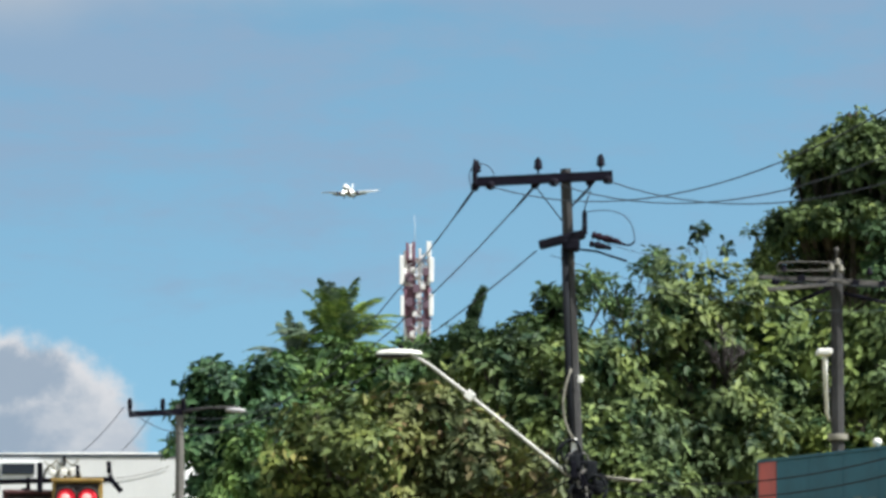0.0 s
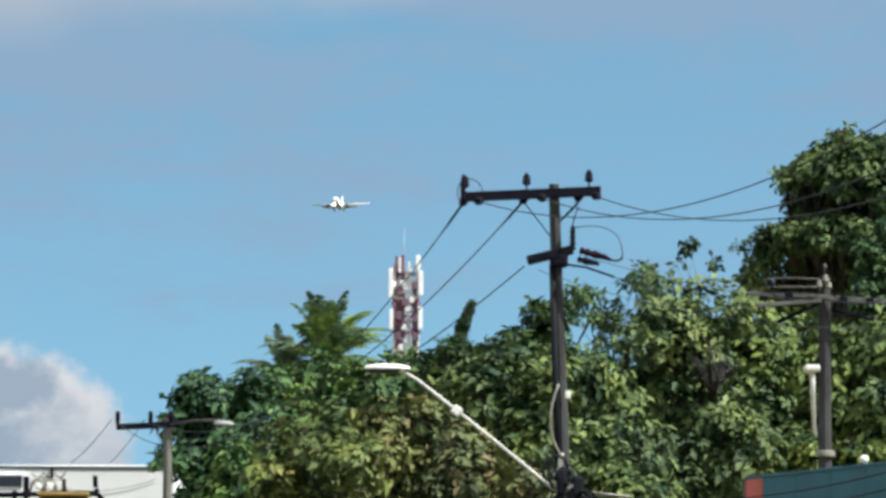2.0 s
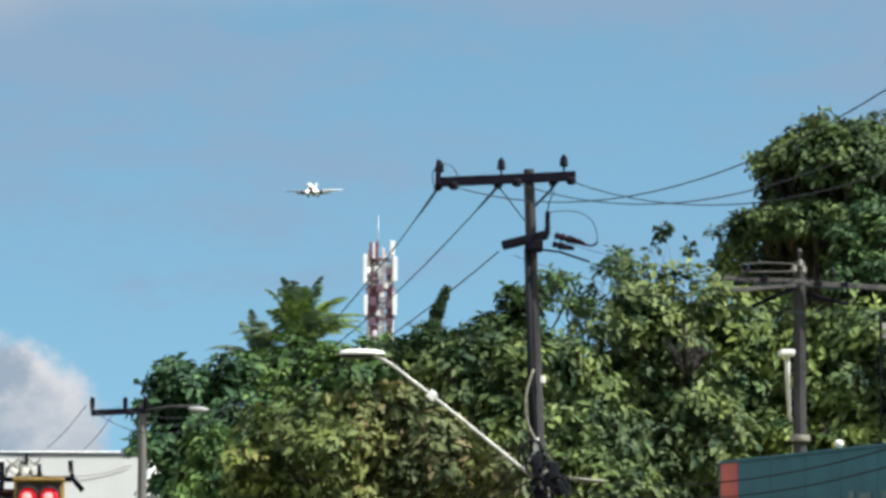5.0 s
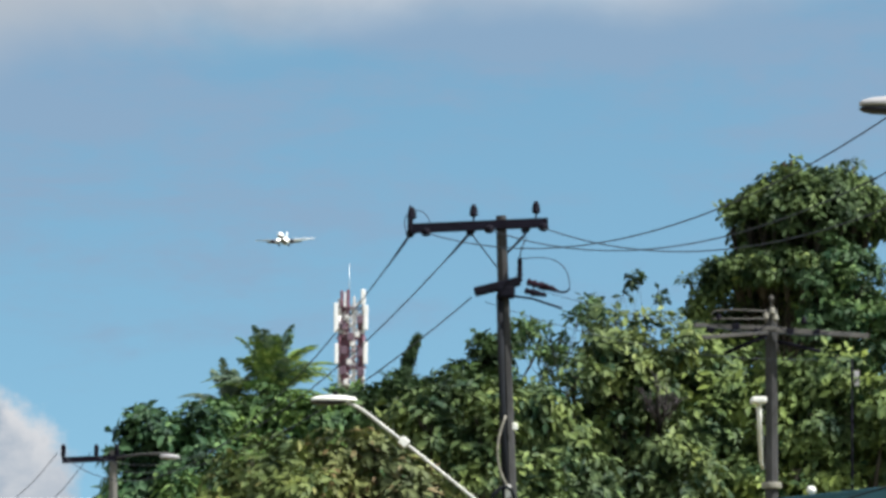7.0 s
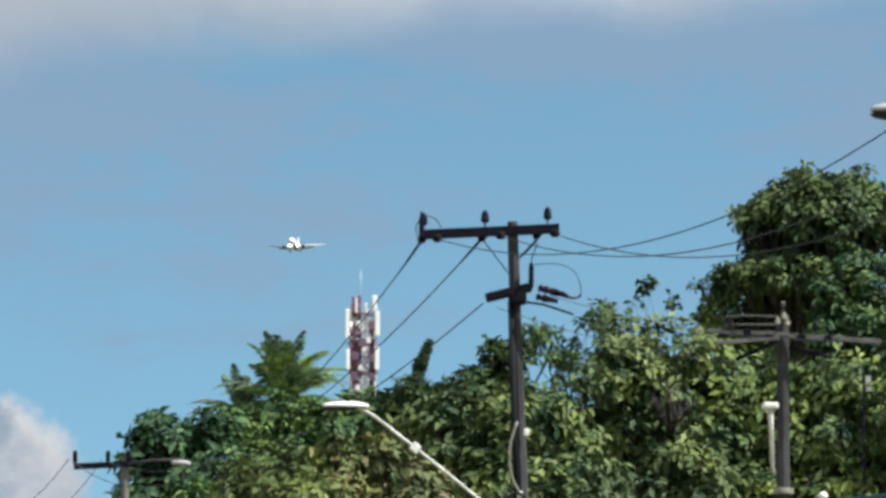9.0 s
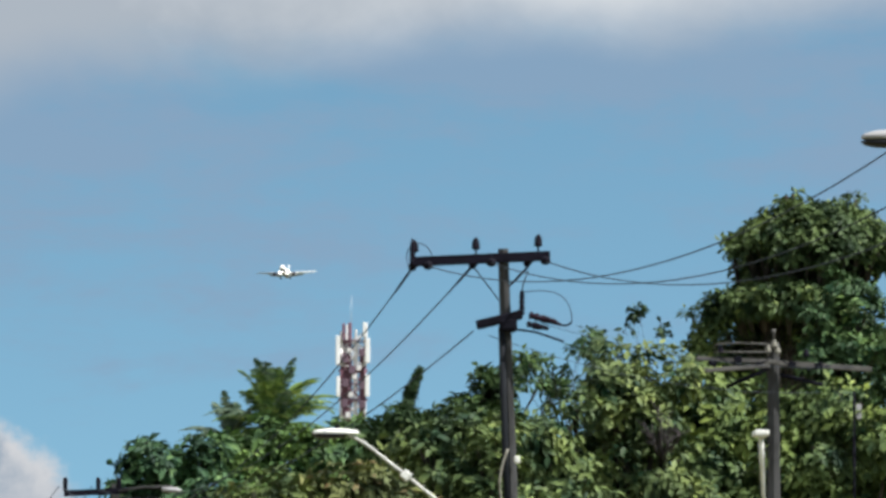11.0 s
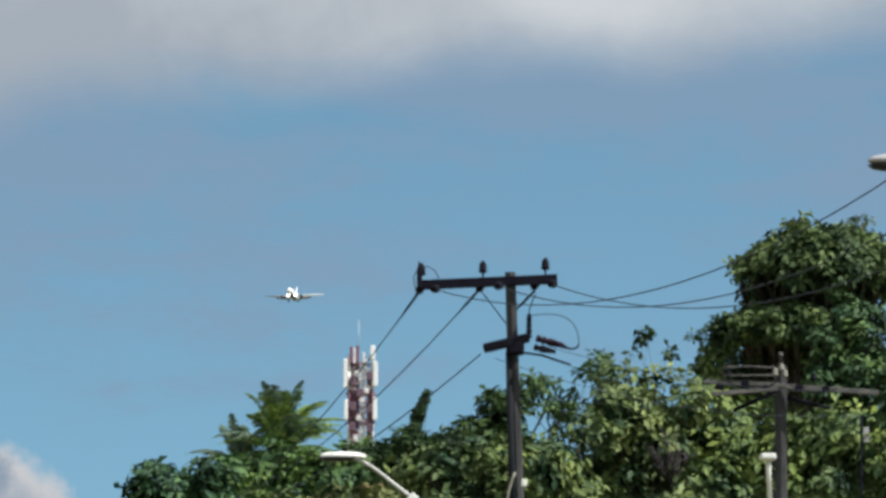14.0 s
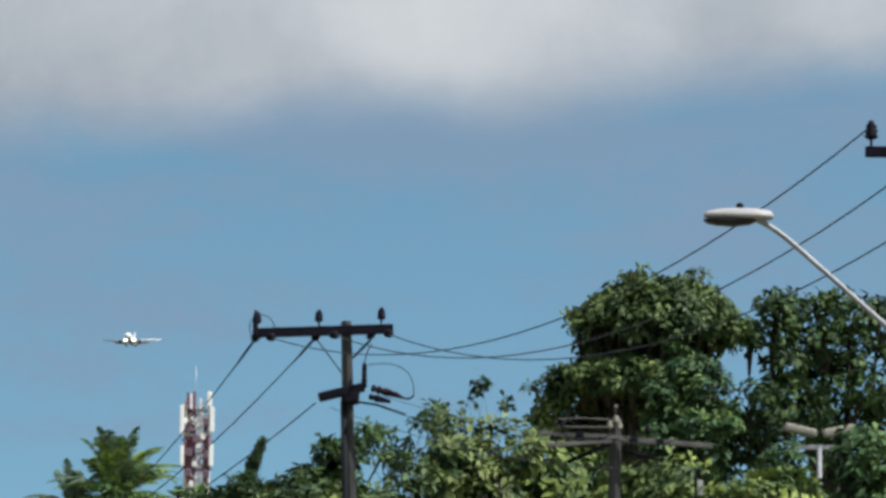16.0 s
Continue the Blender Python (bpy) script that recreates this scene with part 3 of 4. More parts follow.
# conductors along the street, with armour rods where they leave the pole
for a, b, s in (((0.53, 86.3, 9.75), (-10.18, 157.8, 9.75), 2.35), ((1.60, 86.3, 9.8), (-9.11, 157.8, 9.75), 1.77), ((2.62, 86.3, 9.82), (-8.44, 157.8, 9.75), 1.77)):
    ps = [Vector(p) - Vector((2.53, 86, 0)) for p in hang(a, b, s, 120)[:5]]
    part("armour_rod", tube(ps, [0.022, 0.024, 0.022, 0.016, 0.011], 8), M_DARK_STEEL, pole, "dark armour rod on a conductor")
for (x0, z0), (x1, z1), s in (((7.92, 9.96), (0.86, 9.74), 1.24), ((8.98, 9.90), (1.98, 9.8), 1.32), ((9.92, 9.81), (2.92, 9.84), 1.34)):
    cable((x0, 58.86, z0), (x1, 85.35, z1), s, 0.0108, M_ALU_WIRE, "dark overhead conductor slung between power poles")
for (x0, z0), (x1, z1), s in (((0.53, 9.75), (-10.18, 9.35), 2.22), ((1.60, 9.8), (-9.11, 9.35), 1.64), ((1.66, 8.68), (-8.44, 8.9), 1.05)):
    cable((x0, 86.3, z0), (x1, 157.8, z1), s, 0.0125, M_ALU_WIRE, "dark overhead conductor slung between power poles")
for x0, x1 in ((-10.18, -14.1), (-9.11, -12.6)):
    cable((x0 - 0.2, 157.8, 9.45), (x1, 190.3, 9.35), 0.10, 0.014, M_ALU_WIRE, "thin service cable running to the white building", "service_cable")
# two thin cables added in place of soft shadow lines across the teal sign
cable((2.5, 85.7, 4.7), (9.25, 58.85, 5.5), 0.83, 0.012, M_CABLE, "black cable standing in for a shadow line across a teal sign", "telephone_cable")
cable((2.5, 85.7, 4.5), (9.25, 58.85, 5.25), 0.85, 0.012, M_CABLE, "black cable standing in for a shadow line across a teal sign", "telephone_cable")
cable((2.3, 85.7, 4.6), (-8.5, 157.8, 6.2), 1.2, 0.014, M_CABLE, "black telephone cable strung before the trees", "telephone_cable")
cable((1.9, 85.6, 8.55), (8.6, 94.7, 8.2), 0.3, 0.006, M_ALU_WIRE, "thin wire from a bracket to the next pole", "service_cable")
cable((2.9, 85.6, 8.75), (9.3, 94.7, 8.7), 0.25, 0.006, M_ALU_WIRE, "thin wire from a bracket to the next pole", "service_cable")

# ---- mobile phone mast ----
mast = thing("phone_mast", pose(-2.3, 430, 0.0), "red and white lattice phone mast with white panel antennas", "mast")
H, W0, W1 = 36.8, 2.6, 1.05


def half_width(z):
    return W0 + (W1 - W0) * min(z / 26.0, 1)


bands = 12
for b in range(bands):
    z0, z1 = H * b / bands, H * (b + 1) / bands
    bm = bmesh.new()
    n = 2
    for i in range(n):
        a, c = z0 + (z1 - z0) * i / n, z0 + (z1 - z0) * (i + 1) / n
        wa, wc = half_width(a), half_width(c)
        for k in range(4):
            s0 = ((-1, -1), (1, -1), (1, 1), (-1, 1))[k]
            s1 = ((-1, -1), (1, -1), (1, 1), (-1, 1))[(k + 1) % 4]
            p0, p1 = Vector((s0[0] * wa, s0[1] * wa, a)), Vector((s1[0] * wa, s1[1] * wa, a))
            q0, q1 = Vector((s0[0] * wc, s0[1] * wc, c)), Vector((s1[0] * wc, s1[1] * wc, c))
            tube((p0, q0), 0.13, 6, bm)
            tube((p0, q1), 0.055, 4, bm)
            tube((p1, q0), 0.055, 4, bm)
            tube((p0, p1), 0.06, 4, bm)
    part("lattice_band", bm, (M_TOWER_RED, M_TOWER_WHITE)[b % 2], mast, ("red", "white")[b % 2] + " painted lattice section")
part("cable_ladder", box((0.42, 0.12, 36), (0.2, -0.95, 18.2), 0.02), M_TOWER_WHITE, mast, "pale cable ladder")
part("cable_ladder", box((0.80, 0.12, 36), (-0.52, -0.8, 18.2), 0.02), M_TOWER_RED, mast, "dark red cable ladder")
part("cable_ladder", box((0.45, 0.12, 35), (0.78, -0.8, 17.8), 0.02), M_TOWER_RED, mast, "dark red cable ladder")
part("rod", tube(((-0.2, 0, 36.3), (-0.2, 0, 40.0)), [0.035, 0.015], 6), M_GALV, mast, "thin lightning rod")
for x, z0, z1, w, m in ((-1.36, 33.8, 36.4, 0.36, M_ANTENNA), (-1.30, 31.0, 32.8, 0.34, M_ANTENNA), (1.28, 34.0, 36.2, 0.42, M_ANTENNA), (1.05, 36.3, 37.6, 0.42, M_ANTENNA),
                        (1.26, 31.0, 33.0, 0.4, M_ANTENNA), (-0.30, 35.7, 37.6, 0.3, M_TOWER_RED), (0.25, 35.6, 37.0, 0.22, M_TOWER_WHITE), (-0.85, 36.0, 37.5, 0.25, M_TOWER_RED), (-0.57, 36.0, 37.4, 0.18, M_ANTENNA)):
    a = part("panel_antenna", box((w, 0.3, z1 - z0), (x, -1.3 if abs(x) > 0.6 else -1.1, (z0 + z1) / 2), 0.06), m, mast, "white panel antenna" if m is M_ANTENNA else "slim dull antenna")
    part("mount", tube(((x, -1.1, z0 + 0.1), (x, -0.95, z1 - 0.1)), 0.06, 6), M_DARK_STEEL, a)
for x, z in ((-0.75, 34.4), (0.8, 34.9), (-0.7, 32.2), (0.85, 32.0), (-0.75, 30.4), (0.85, 30.3), (-0.1, 33.4)):
    part("radio_unit", box((0.6, 0.35, 0.75), (x, -1.25, z), 0.08), M_RADIO, mast, "dark radio unit")
for x, z in ((-0.35, 35.1), (0.1, 32.8), (-0.2, 31.2), (0.5, 33.6), (-0.45, 29.4)):
    part("junction_box", box((0.42, 0.3, 0.5), (x, -1.2, z), 0.05), M_TOWER_WHITE, mast, "pale junction box")
for z in (30.8, 33.4, 36.0):
    bm = bmesh.new()
    tube([(1.32 * math.cos(k * math.tau / 16), 1.32 * math.sin(k * math.tau / 16), z) for k in range(17)], 0.07, 6, bm)
    part("platform_ring", bm, M_RADIO, mast)

# ---- airliner on its approach ----
plane = thing("airliner", pose(0, 0, 0), "white twin-engine airliner with lit landing lights", "airplane")


def surface(root, tip, t0, t1):
    """A tapered wing between root and tip, each (x, y_lead, y_trail, z)."""
    bm = bmesh.new()
    rings = []
    for (x, a, b, z), th in ((root, t0), (tip, t1)):
        prof = ((0, 0), (0.06, 0.45), (0.3, 0.6), (0.7, 0.3), (1, 0.02), (0.7, -0.25), (0.3, -0.4), (0.06, -0.35))
        rings.append([bm.verts.new((x, a + (b - a) * u, z + th * v)) for u, v in prof])
    for k in range(8):
        bm.faces.new((rings[0][k], rings[0][(k + 1) % 8], rings[1][(k + 1) % 8], rings[1][k])).smooth = True
    bm.faces.new(rings[0])
    bm.faces.new(rings[1])
    return bm


fus = [(-19.0, 0.1, -0.5), (-18.5, 0.75, -0.45), (-17.0, 1.45, -0.2), (-14.5, 1.9, 0), (-8, 2.0, 0), (8, 2.0, 0), (13, 1.6, 0.35), (17.5, 0.8, 0.9), (19.5, 0.25, 1.2)]
part("fuselage", tube([(0, y, z) for y, _, z in fus], [r for _, r, _ in fus], 20), M_PLANE_WHITE, plane)
part("belly", tube([(0, -17.6, -0.62), (0, -16.2, -0.62), (0, -13, -0.45), (0, -6, -0.52), (0, 7, -0.52), (0, 13, -0.1)], [0.95, 1.36, 1.72, 1.80, 1.80, 0.9], 16), M_PLANE_BELLY, plane, "dark belly")
for s in (-1, 1):
    # the -x wing is grey, the other white: lit and shaded sides put into colour
    wing = part("wing", surface((s * 1.6, -4.5, 3.2, -1.0), (s * 17.9, 5.2, 6.9, 1.1), 1.0, 0.3), M_PLANE_GREY if s < 0 else M_PLANE_WHITE, plane)
    part("winglet", surface((s * 17.8, 5.2, 6.9, 1.1), (s * 18.1, 5.9, 7.0, 1.9), 0.25, 0.12), M_PLANE_WHITE, wing)
    part("flap", box((8.0, 1.3, 0.16), (s * 6.5, 4.4, -1.1), 0.05, Matrix.Rotation(s * radians(-8), 4, "Y") @ Matrix.Rotation(radians(-32), 4, "X")), M_PLANE_GREY, wing)
    eng = part("engine", lathe(((0.75, 0), (1.05, 0.15), (1.15, 1.0), (1.0, 2.6), (0.6, 3.8), (0.3, 4.4)), (s * 5.8, -6.0, -1.9), (0, 1, 0), 18), M_PLANE_BELLY, plane, "dark engine nacelle")
    part("fan", lathe(((0.85, 0), (0.5, -0.05), (0.05, -0.35)), (s * 5.8, -6.02, -1.9), (0, 1, 0), 16), M_DARK_STEEL, eng)
    part("stabiliser", surface((s * 0.5, 14.2, 18.2, 1.2), (s * 7.0, 18.2, 19.8, 1.9), 0.4, 0.15), M_PLANE_WHITE, plane)
    gear = part("main_gear", tube(((s * 2.9, 1.6, -1.2), (s * 2.9, 1.6, -3.2)), 0.16, 8), M_DARK_STEEL, plane)
    part("wheel", lathe(((0.2, -0.5), (0.55, -0.45), (0.55, 0.45), (0.2, 0.5)), (s * 2.9, 1.6, -3.3), (1, 0, 0), 14), M_CABLE, gear)
    # glowing disc oversized, so that its shape takes in the lamp's glare
    part("landing_light", lathe(((0.1, 0), (0.62, 0.08), (0.62, 0.2), (0.05, 0.25)), (s * 2.35, -5.3, -0.9), (0, 1, 0), 12), M_LANDING, plane, "lit landing light")
fin = bmesh.new()
outline = ((11.2, 1.6), (18.3, 1.5), (20.4, 8.2), (18.0, 8.2), (14.2, 3.4))
sides = [[fin.verts.new((x, y, z)) for y, z in outline] for x in (-0.2, 0.2)]
fin.faces.new(sides[0])
fin.faces.new(sides[1])
for k in range(5):
    fin.faces.new((sides[0][k], sides[0][(k + 1) % 5], sides[1][(k + 1) % 5], sides[1][k]))
part("tail_fin", fin, M_PLANE_WHITE, plane)
nose_gear = part("nose_gear", tube(((0, -14.5, -1.6), (0, -14.5, -3.3)), 0.12, 8), M_DARK_STEEL, plane)
part("wheel", lathe(((0.15, -0.3), (0.4, -0.25), (0.4, 0.25), (0.15, 0.3)), (0, -14.5, -3.4), (1, 0, 0), 12), M_CABLE, nose_gear)
part("landing_light", lathe(((0.1, 0), (0.3, 0.08), (0.3, 0.2), (0.05, 0.25)), (0, -14.75, -2.4), (0, 1, 0), 12), M_LANDING, nose_gear, "lit landing light")
plane.matrix_world = pose(-57.0, 2930, 278, -5, -1.5, -6)

# ---- white building ----
house = thing("white_building", pose(-16.6, 190, 0), "white rendered two-storey building with a flat roof", "building")
wall = part("wall", box((13.2, 9.0, 9.1), (0, 4.5, 4.55), 0.03), M_WHITE_WALL, house)
part("bay", box((7.0, 0.3, 8.9), (-2.7, -0.15, 4.45), 0.03), M_WHITE_WALL, house, "white projecting bay")
part("coping", box((13.3, 0.08, 0.11), (0, 0.005, 9.15), 0.015), M_COPING, house, "grey metal roof coping")
part("gutter", tube(((-6.6, 0.05, 9.22), (6.6, 0.05, 9.25)), 0.03, 8), M_LAMP_WHITE, house, "white pipe along the roof edge")
win = part("window", box((1.28, 0.08, 0.42), (0.0, -0.02, 8.62), 0.01), M_WINDOW_DARK, house, "dark slot window")
part("window_frame", box((1.42, 0.05, 0.05), (0.0, -0.05, 8.86), 0.01), M_WHITE_WALL, win)
win.location = (0.02, -0.30, 0)
part("corner_pipe", tube(((0.86, -0.2, 8.3), (0.86, -0.2, 6.6)), 0.06, 8), M_DARK_STEEL, house, "dark pipe at a wall corner")
for x, w in ((1.0, 0.5), (1.5, 0.4), (1.9, 0.45)):
    part("wall_cable", tube(arc((x, -0.08, 8.95), (x + w * 0.6, -0.1, 8.6), (x + w, -0.08, 9.02), 8), 0.03, 6), M_OLD_CONDUIT, house, "grey looped cable on the wall")
part("bracket", box((0.1, 0.2, 0.4), (1.8, -0.1, 8.95), 0.02), M_DARK_STEEL, house)
part("wall_cable", tube(hang((2.2, -0.06, 8.35), (5.9, -0.06, 8.75), 0.25), 0.011, 6), M_GREY_ARM, house)

# ---- traffic signals ----
for x, y, z, turn, shell, label in ((-4.81, 64, 3.98, 0, M_SIGNAL_YELLOW, "yellow traffic signal with two lit red lenses"), (-5.50, 64.4, 3.84, 14, M_SIGNAL_MAROON, "dark maroon traffic signal turned aside with lit red lenses")):
    sig = thing("traffic_signal", pose(x, y, z, 0, 0, turn), label, "traffic signal", "traffic signals")
    back = part("housing", box((0.66, 0.16, 0.92), (0, 0, -0.62), 0.03), shell, sig)
    part("hanger", box((0.06, 0.46, 0.06), (0, 0.16, -0.13), 0.01), M_DARK_STEEL, sig)
    part("hanger", box((0.05, 0.06, 0.24), (0, -0.03, -0.08), 0.01), M_DARK_STEEL, sig)
    part("face", box((0.56, 0.05, 0.84), (0, -0.09, -0.63), 0.01), M_SIGNAL_BLACK, sig)
    part("hood", box((0.68, 0.2, 0.05), (0, -0.10, -0.16), 0.015), shell, sig)
    for s in (-1, 1):
        ring = [(s * 0.14 + 0.142 * math.cos(math.pi * k / 12), -0.17, -0.40 + 0.142 * math.sin(math.pi * k / 12)) for k in range(13)]
        part("visor", tube(ring, 0.014, 6), M_SIGNAL_BLACK, sig)
        red = part("red_lens", lathe(((0.005, -0.05), (0.08, -0.04), (0.122, 0.0), (0.122, 0.03)), (s * 0.14, -0.12, -0.40), (0, 1, 0), 20), M_RED_LENS, sig, "lit red lens")
        part("lamp_core", lathe(((0.004, -0.012), (0.045, -0.006), (0.062, 0.0), (0.062, 0.02)), (s * 0.14 - 0.01, -0.175, -0.40), (0, 1, 0), 16), M_RED_CORE, red, "bright pink glowing core")
        part("dark_lens", lathe(((0.005, -0.05), (0.08, -0.04), (0.115, 0.0), (0.115, 0.03)), (s * 0.14, -0.12, -0.78), (0, 1, 0), 20), M_LAMP_LENS, sig, "unlit lens")
gantry = thing("signal_mast", pose(-6.3, 64.25, 0), "dark steel traffic signal mast with a short arm", "signal mast")
part("post", tube(((0, 0.1, 0), (0, 0.1, 4.3)), [0.09, 0.07], 10), M_DARK_STEEL, gantry)
part("arm", tube(((0, 0.1, 3.80), (1.4, 0.1, 3.84), (1.92, 0.0, 3.84)), 0.035, 8), M_DARK_STEEL, gantry)
part("clamp", box((0.07, 0.1, 0.40), (0.98, -0.1, 3.86), 0.02), M_DARK_STEEL, gantry)
part("clamp", box((0.06, 0.1, 0.30), (0.42, -0.1, 3.82), 0.02), M_DARK_STEEL, gantry)
part("strut", tube(((1.90, 0, 3.90), (1.92, -0.02, 3.83), (2.05, -0.02, 3.68)), 0.035, 8), M_DARK_STEEL, gantry)
part("strut", tube(((1.88, 0, 4.08), (1.89, 0, 3.92)), 0.032, 8), M_DARK_STEEL, gantry)
for i, x in enumerate((1.12, 1.27, 1.40)):
    part("cable_loop", tube(arc((x - 0.1, 0, 3.86), (x - 0.02 + 0.05 * i, -0.05, 4.2 - 0.06 * i), (x + 0.12, 0, 3.84), 10), 0.016, 6), M_OLD_CONDUIT, gantry)
    part("connector", box((0.09, 0.08, 0.08 + 0.02 * i), (x + 0.02, -0.06, 3.93), 0.02, Matrix.Rotation(0.4 - 0.3 * i, 4, "Y")), M_LAMP_WHITE, gantry, "pale cable connector")

# ---- teal sign ----
a, b = Vector((5.22, 80.0, 0)), Vector((8.4, 68.5, 0))
run = (b - a).normalized()
sign = thing("signboard", Matrix.Translation(a) @ Matrix.Rotation(math.atan2(run.y, run.x), 4, "Z"), "teal painted sheet signboard with a faded red end", "signboard")
L = (b - a).length
for i in range(7):
    w = (L - 0.86) / 7
    part("sheet", box((w - 0.012, 0.05, 1.7), (0.86 + w * (i + 0.5), 0, 3.81), 0.008), M_TEAL, sign)
part("end_sheet", box((0.84, 0.055, 1.7), (0.42, 0, 3.81), 0.008), M_RED_PAINT, sign, "faded red end panel")
part("top_rail", box((L + 0.04, 0.09, 0.045), (L / 2, 0, 4.683), 0.01), M_TEAL, sign)
part("edge_trim", box((0.05, 0.09, 1.74), (-0.02, 0, 3.81), 0.01), M_SIGN_MARK, sign)
for x in (0.8, L / 2, L - 0.8):
    part("post", box((0.12, 0.12, 3.9), (x, 0.1, 1.95), 0.01), M_DARK_STEEL, sign)
for i, (x, w, h) in enumerate(((4.0, 0.5, 0.26), (4.7, 0.36, 0.3), (5.3, 0.5, 0.24), (6.1, 0.22, 0.42), (6.7, 0.5, 0.34), (7.6, 0.4, 0.36))):
    part("lettering_bar", box((w, 0.02, h), (x, -0.034, 3.82), 0.004), M_SIGN_MARK, sign)
bulb = thing("sign_lamp", pose(6.68, 74.72, 4.705), "small white bulkhead lamp on a teal signboard", "lamp")
part("globe", lathe(((0.02, 0), (0.05, 0.02), (0.075, 0.06), (0.07, 0.10), (0.04, 0.13), (0.005, 0.14)), (0, 0, 0)), M_LAMP_WHITE, bulb)


# ---- trees ----
def leaf_mesh(name, centres, outs, size, rng, mat, parent, long=2.0, droop=0.25):
    """Leaves as bent blades: each has a midrib fold of four small triangles' worth of face."""
    n = len(centres)
    nrm = outs + rng.normal(0, 0.17, (n, 3)) + np.array((0, 0, 0.30))
    nrm /= np.linalg.norm(nrm, axis=1)[:, None]
    d = rng.normal(0, 0.6, (n, 3)) + outs * 0.45 - np.array((0, 0, droop * 2.2))
    d -= nrm * (np.sum(d * nrm, axis=1)[:, None] - 0.18)
    d /= np.linalg.norm(d, axis=1)[:, None] + 1e-9
    side = np.cross(d, nrm)
    side /= np.linalg.norm(side, axis=1)[:, None] + 1e-9
    nrm = np.cross(side, d)
    ln = size * rng.uniform(0.65, 1.35, (n, 1))
    wd = ln / long * 0.5
    v = np.empty((n, 4, 3))
    v[:, 0] = centres
    v[:, 1] = centres + d * ln * 0.5 + side * wd + nrm * ln * 0.08
    v[:, 2] = centres + d * ln - nrm * ln * 0.12
    v[:, 3] = centres + d * ln * 0.5 - side * wd + nrm * ln * 0.08
    me = bpy.data.meshes.new(name)
    me.vertices.add(n * 4)
    me.vertices.foreach_set("co", v.astype(np.float32).ravel())
    me.loops.add(n * 6)
    base = np.arange(n)[:, None] * 4
    me.loops.foreach_set("vertex_index", (base + np.array((0, 1, 2, 0, 2, 3))).astype(np.int32).ravel())
    me.polygons.add(n * 2)
    me.polygons.foreach_set("loop_start", (np.arange(n * 2) * 3).astype(np.int32))
    me.update(calc_edges=True)
    me.materials.append(mat)
    ob = new(name, me)
    ob.parent = parent
    return ob


def tree(x, y, lobes, mat, label, seed, leaf=0.16, density=1.0, trunk=0.22, clump=0.26, droop=0.25, squash=0.9, fill=1.0, fork_at=0.55, limb=0.55):
    """A tree at (x, y). lobes: (dx, dy, z, r) boughs of its crown, in metres from its foot."""
    rng, rnd = np.random.default_rng(seed), random.Random(seed)
    ob = thing("tree", pose(x, y, 0), label, "tree", "trees")
    zmin = min(l[2] for l in lobes)
    fork = Vector((0, 0, max(zmin * fork_at, 1.2)))
    top = Vector((0, 0, max(l[2] for l in lobes)))
    part("trunk", tube([(0, 0, 0), (rnd.uniform(-.1, .1), rnd.uniform(-.1, .1), fork.z * 0.5), fork], [trunk * 1.25, trunk, trunk * 0.8], 10), M_BARK, ob)
    cs, os_ = [], []
    for i, (dx, dy, z, r) in enumerate(lobes):
        end = Vector((dx, dy, z))
        mid = fork.lerp(end, 0.5) + Vector((rnd.uniform(-.3, .3), rnd.uniform(-.3, .3), 0.25 * (end - fork).length * 0.5))
        ps = arc(fork, mid, end, 6)
        bm = tube(ps, [trunk * limb * (1 - 0.85 * k / 6) for k in range(7)], 6)
        for k in range(5):  # twigs
            t = Vector((rnd.gauss(0, 1), rnd.gauss(0, 1), rnd.gauss(0.3, 0.8))).normalized() * r * 0.85
            tube((end - (end - ps[4]) * 0.4, end + t * 0.5 + Vector((0, 0, 0.05)), end + t), [trunk * 0.12, trunk * 0.08, 0.008], 5, bm)
        part("limb", bm, M_BARK, ob)
        # clumps of leaves over the bough, thick outside and thin within
        nc = int(18 * density * (r / clump) ** 1.7 / 3)
        u = rng.normal(0, 1, (nc, 3))
        u /= np.linalg.norm(u, axis=1)[:, None]
        rad = r * (0.30 + 0.74 * rng.random((nc, 1)) ** 0.65)
        bump = 1 + 0.22 * np.sin(u[:, :1] * 5 + seed + i) * np.cos(u[:, 2:] * 4.3 + i)
        p = np.array(end) + u * rad * bump * np.array((1, 1, squash))
        size = clump * rng.uniform(0.65, 1.35, nc)
        for c, o, w in zip(p, u, size):
            k = max(int(rng.integers(22, 40) * fill * (w / clump) ** 1.5), 2)
            off = rng.normal(0, 1, (k, 3))
            off /= np.linalg.norm(off, axis=1)[:, None]
            off[:, 2] = np.where(rng.random(k) < 0.85, np.abs(off[:, 2]), off[:, 2])
            cs.append(c + off * w * rng.uniform(0.45, 1.05, (k, 1)) * np.array((1, 1, 0.8)))
            way_out = off * 0.75 + o * 0.8
            os_.append(way_out / (np.linalg.norm(way_out, axis=1)[:, None] + 1e-9))
    leaf_mesh("crown", np.concatenate(cs), np.concatenate(os_), leaf, rng, mat, ob, droop=droop)
    return ob


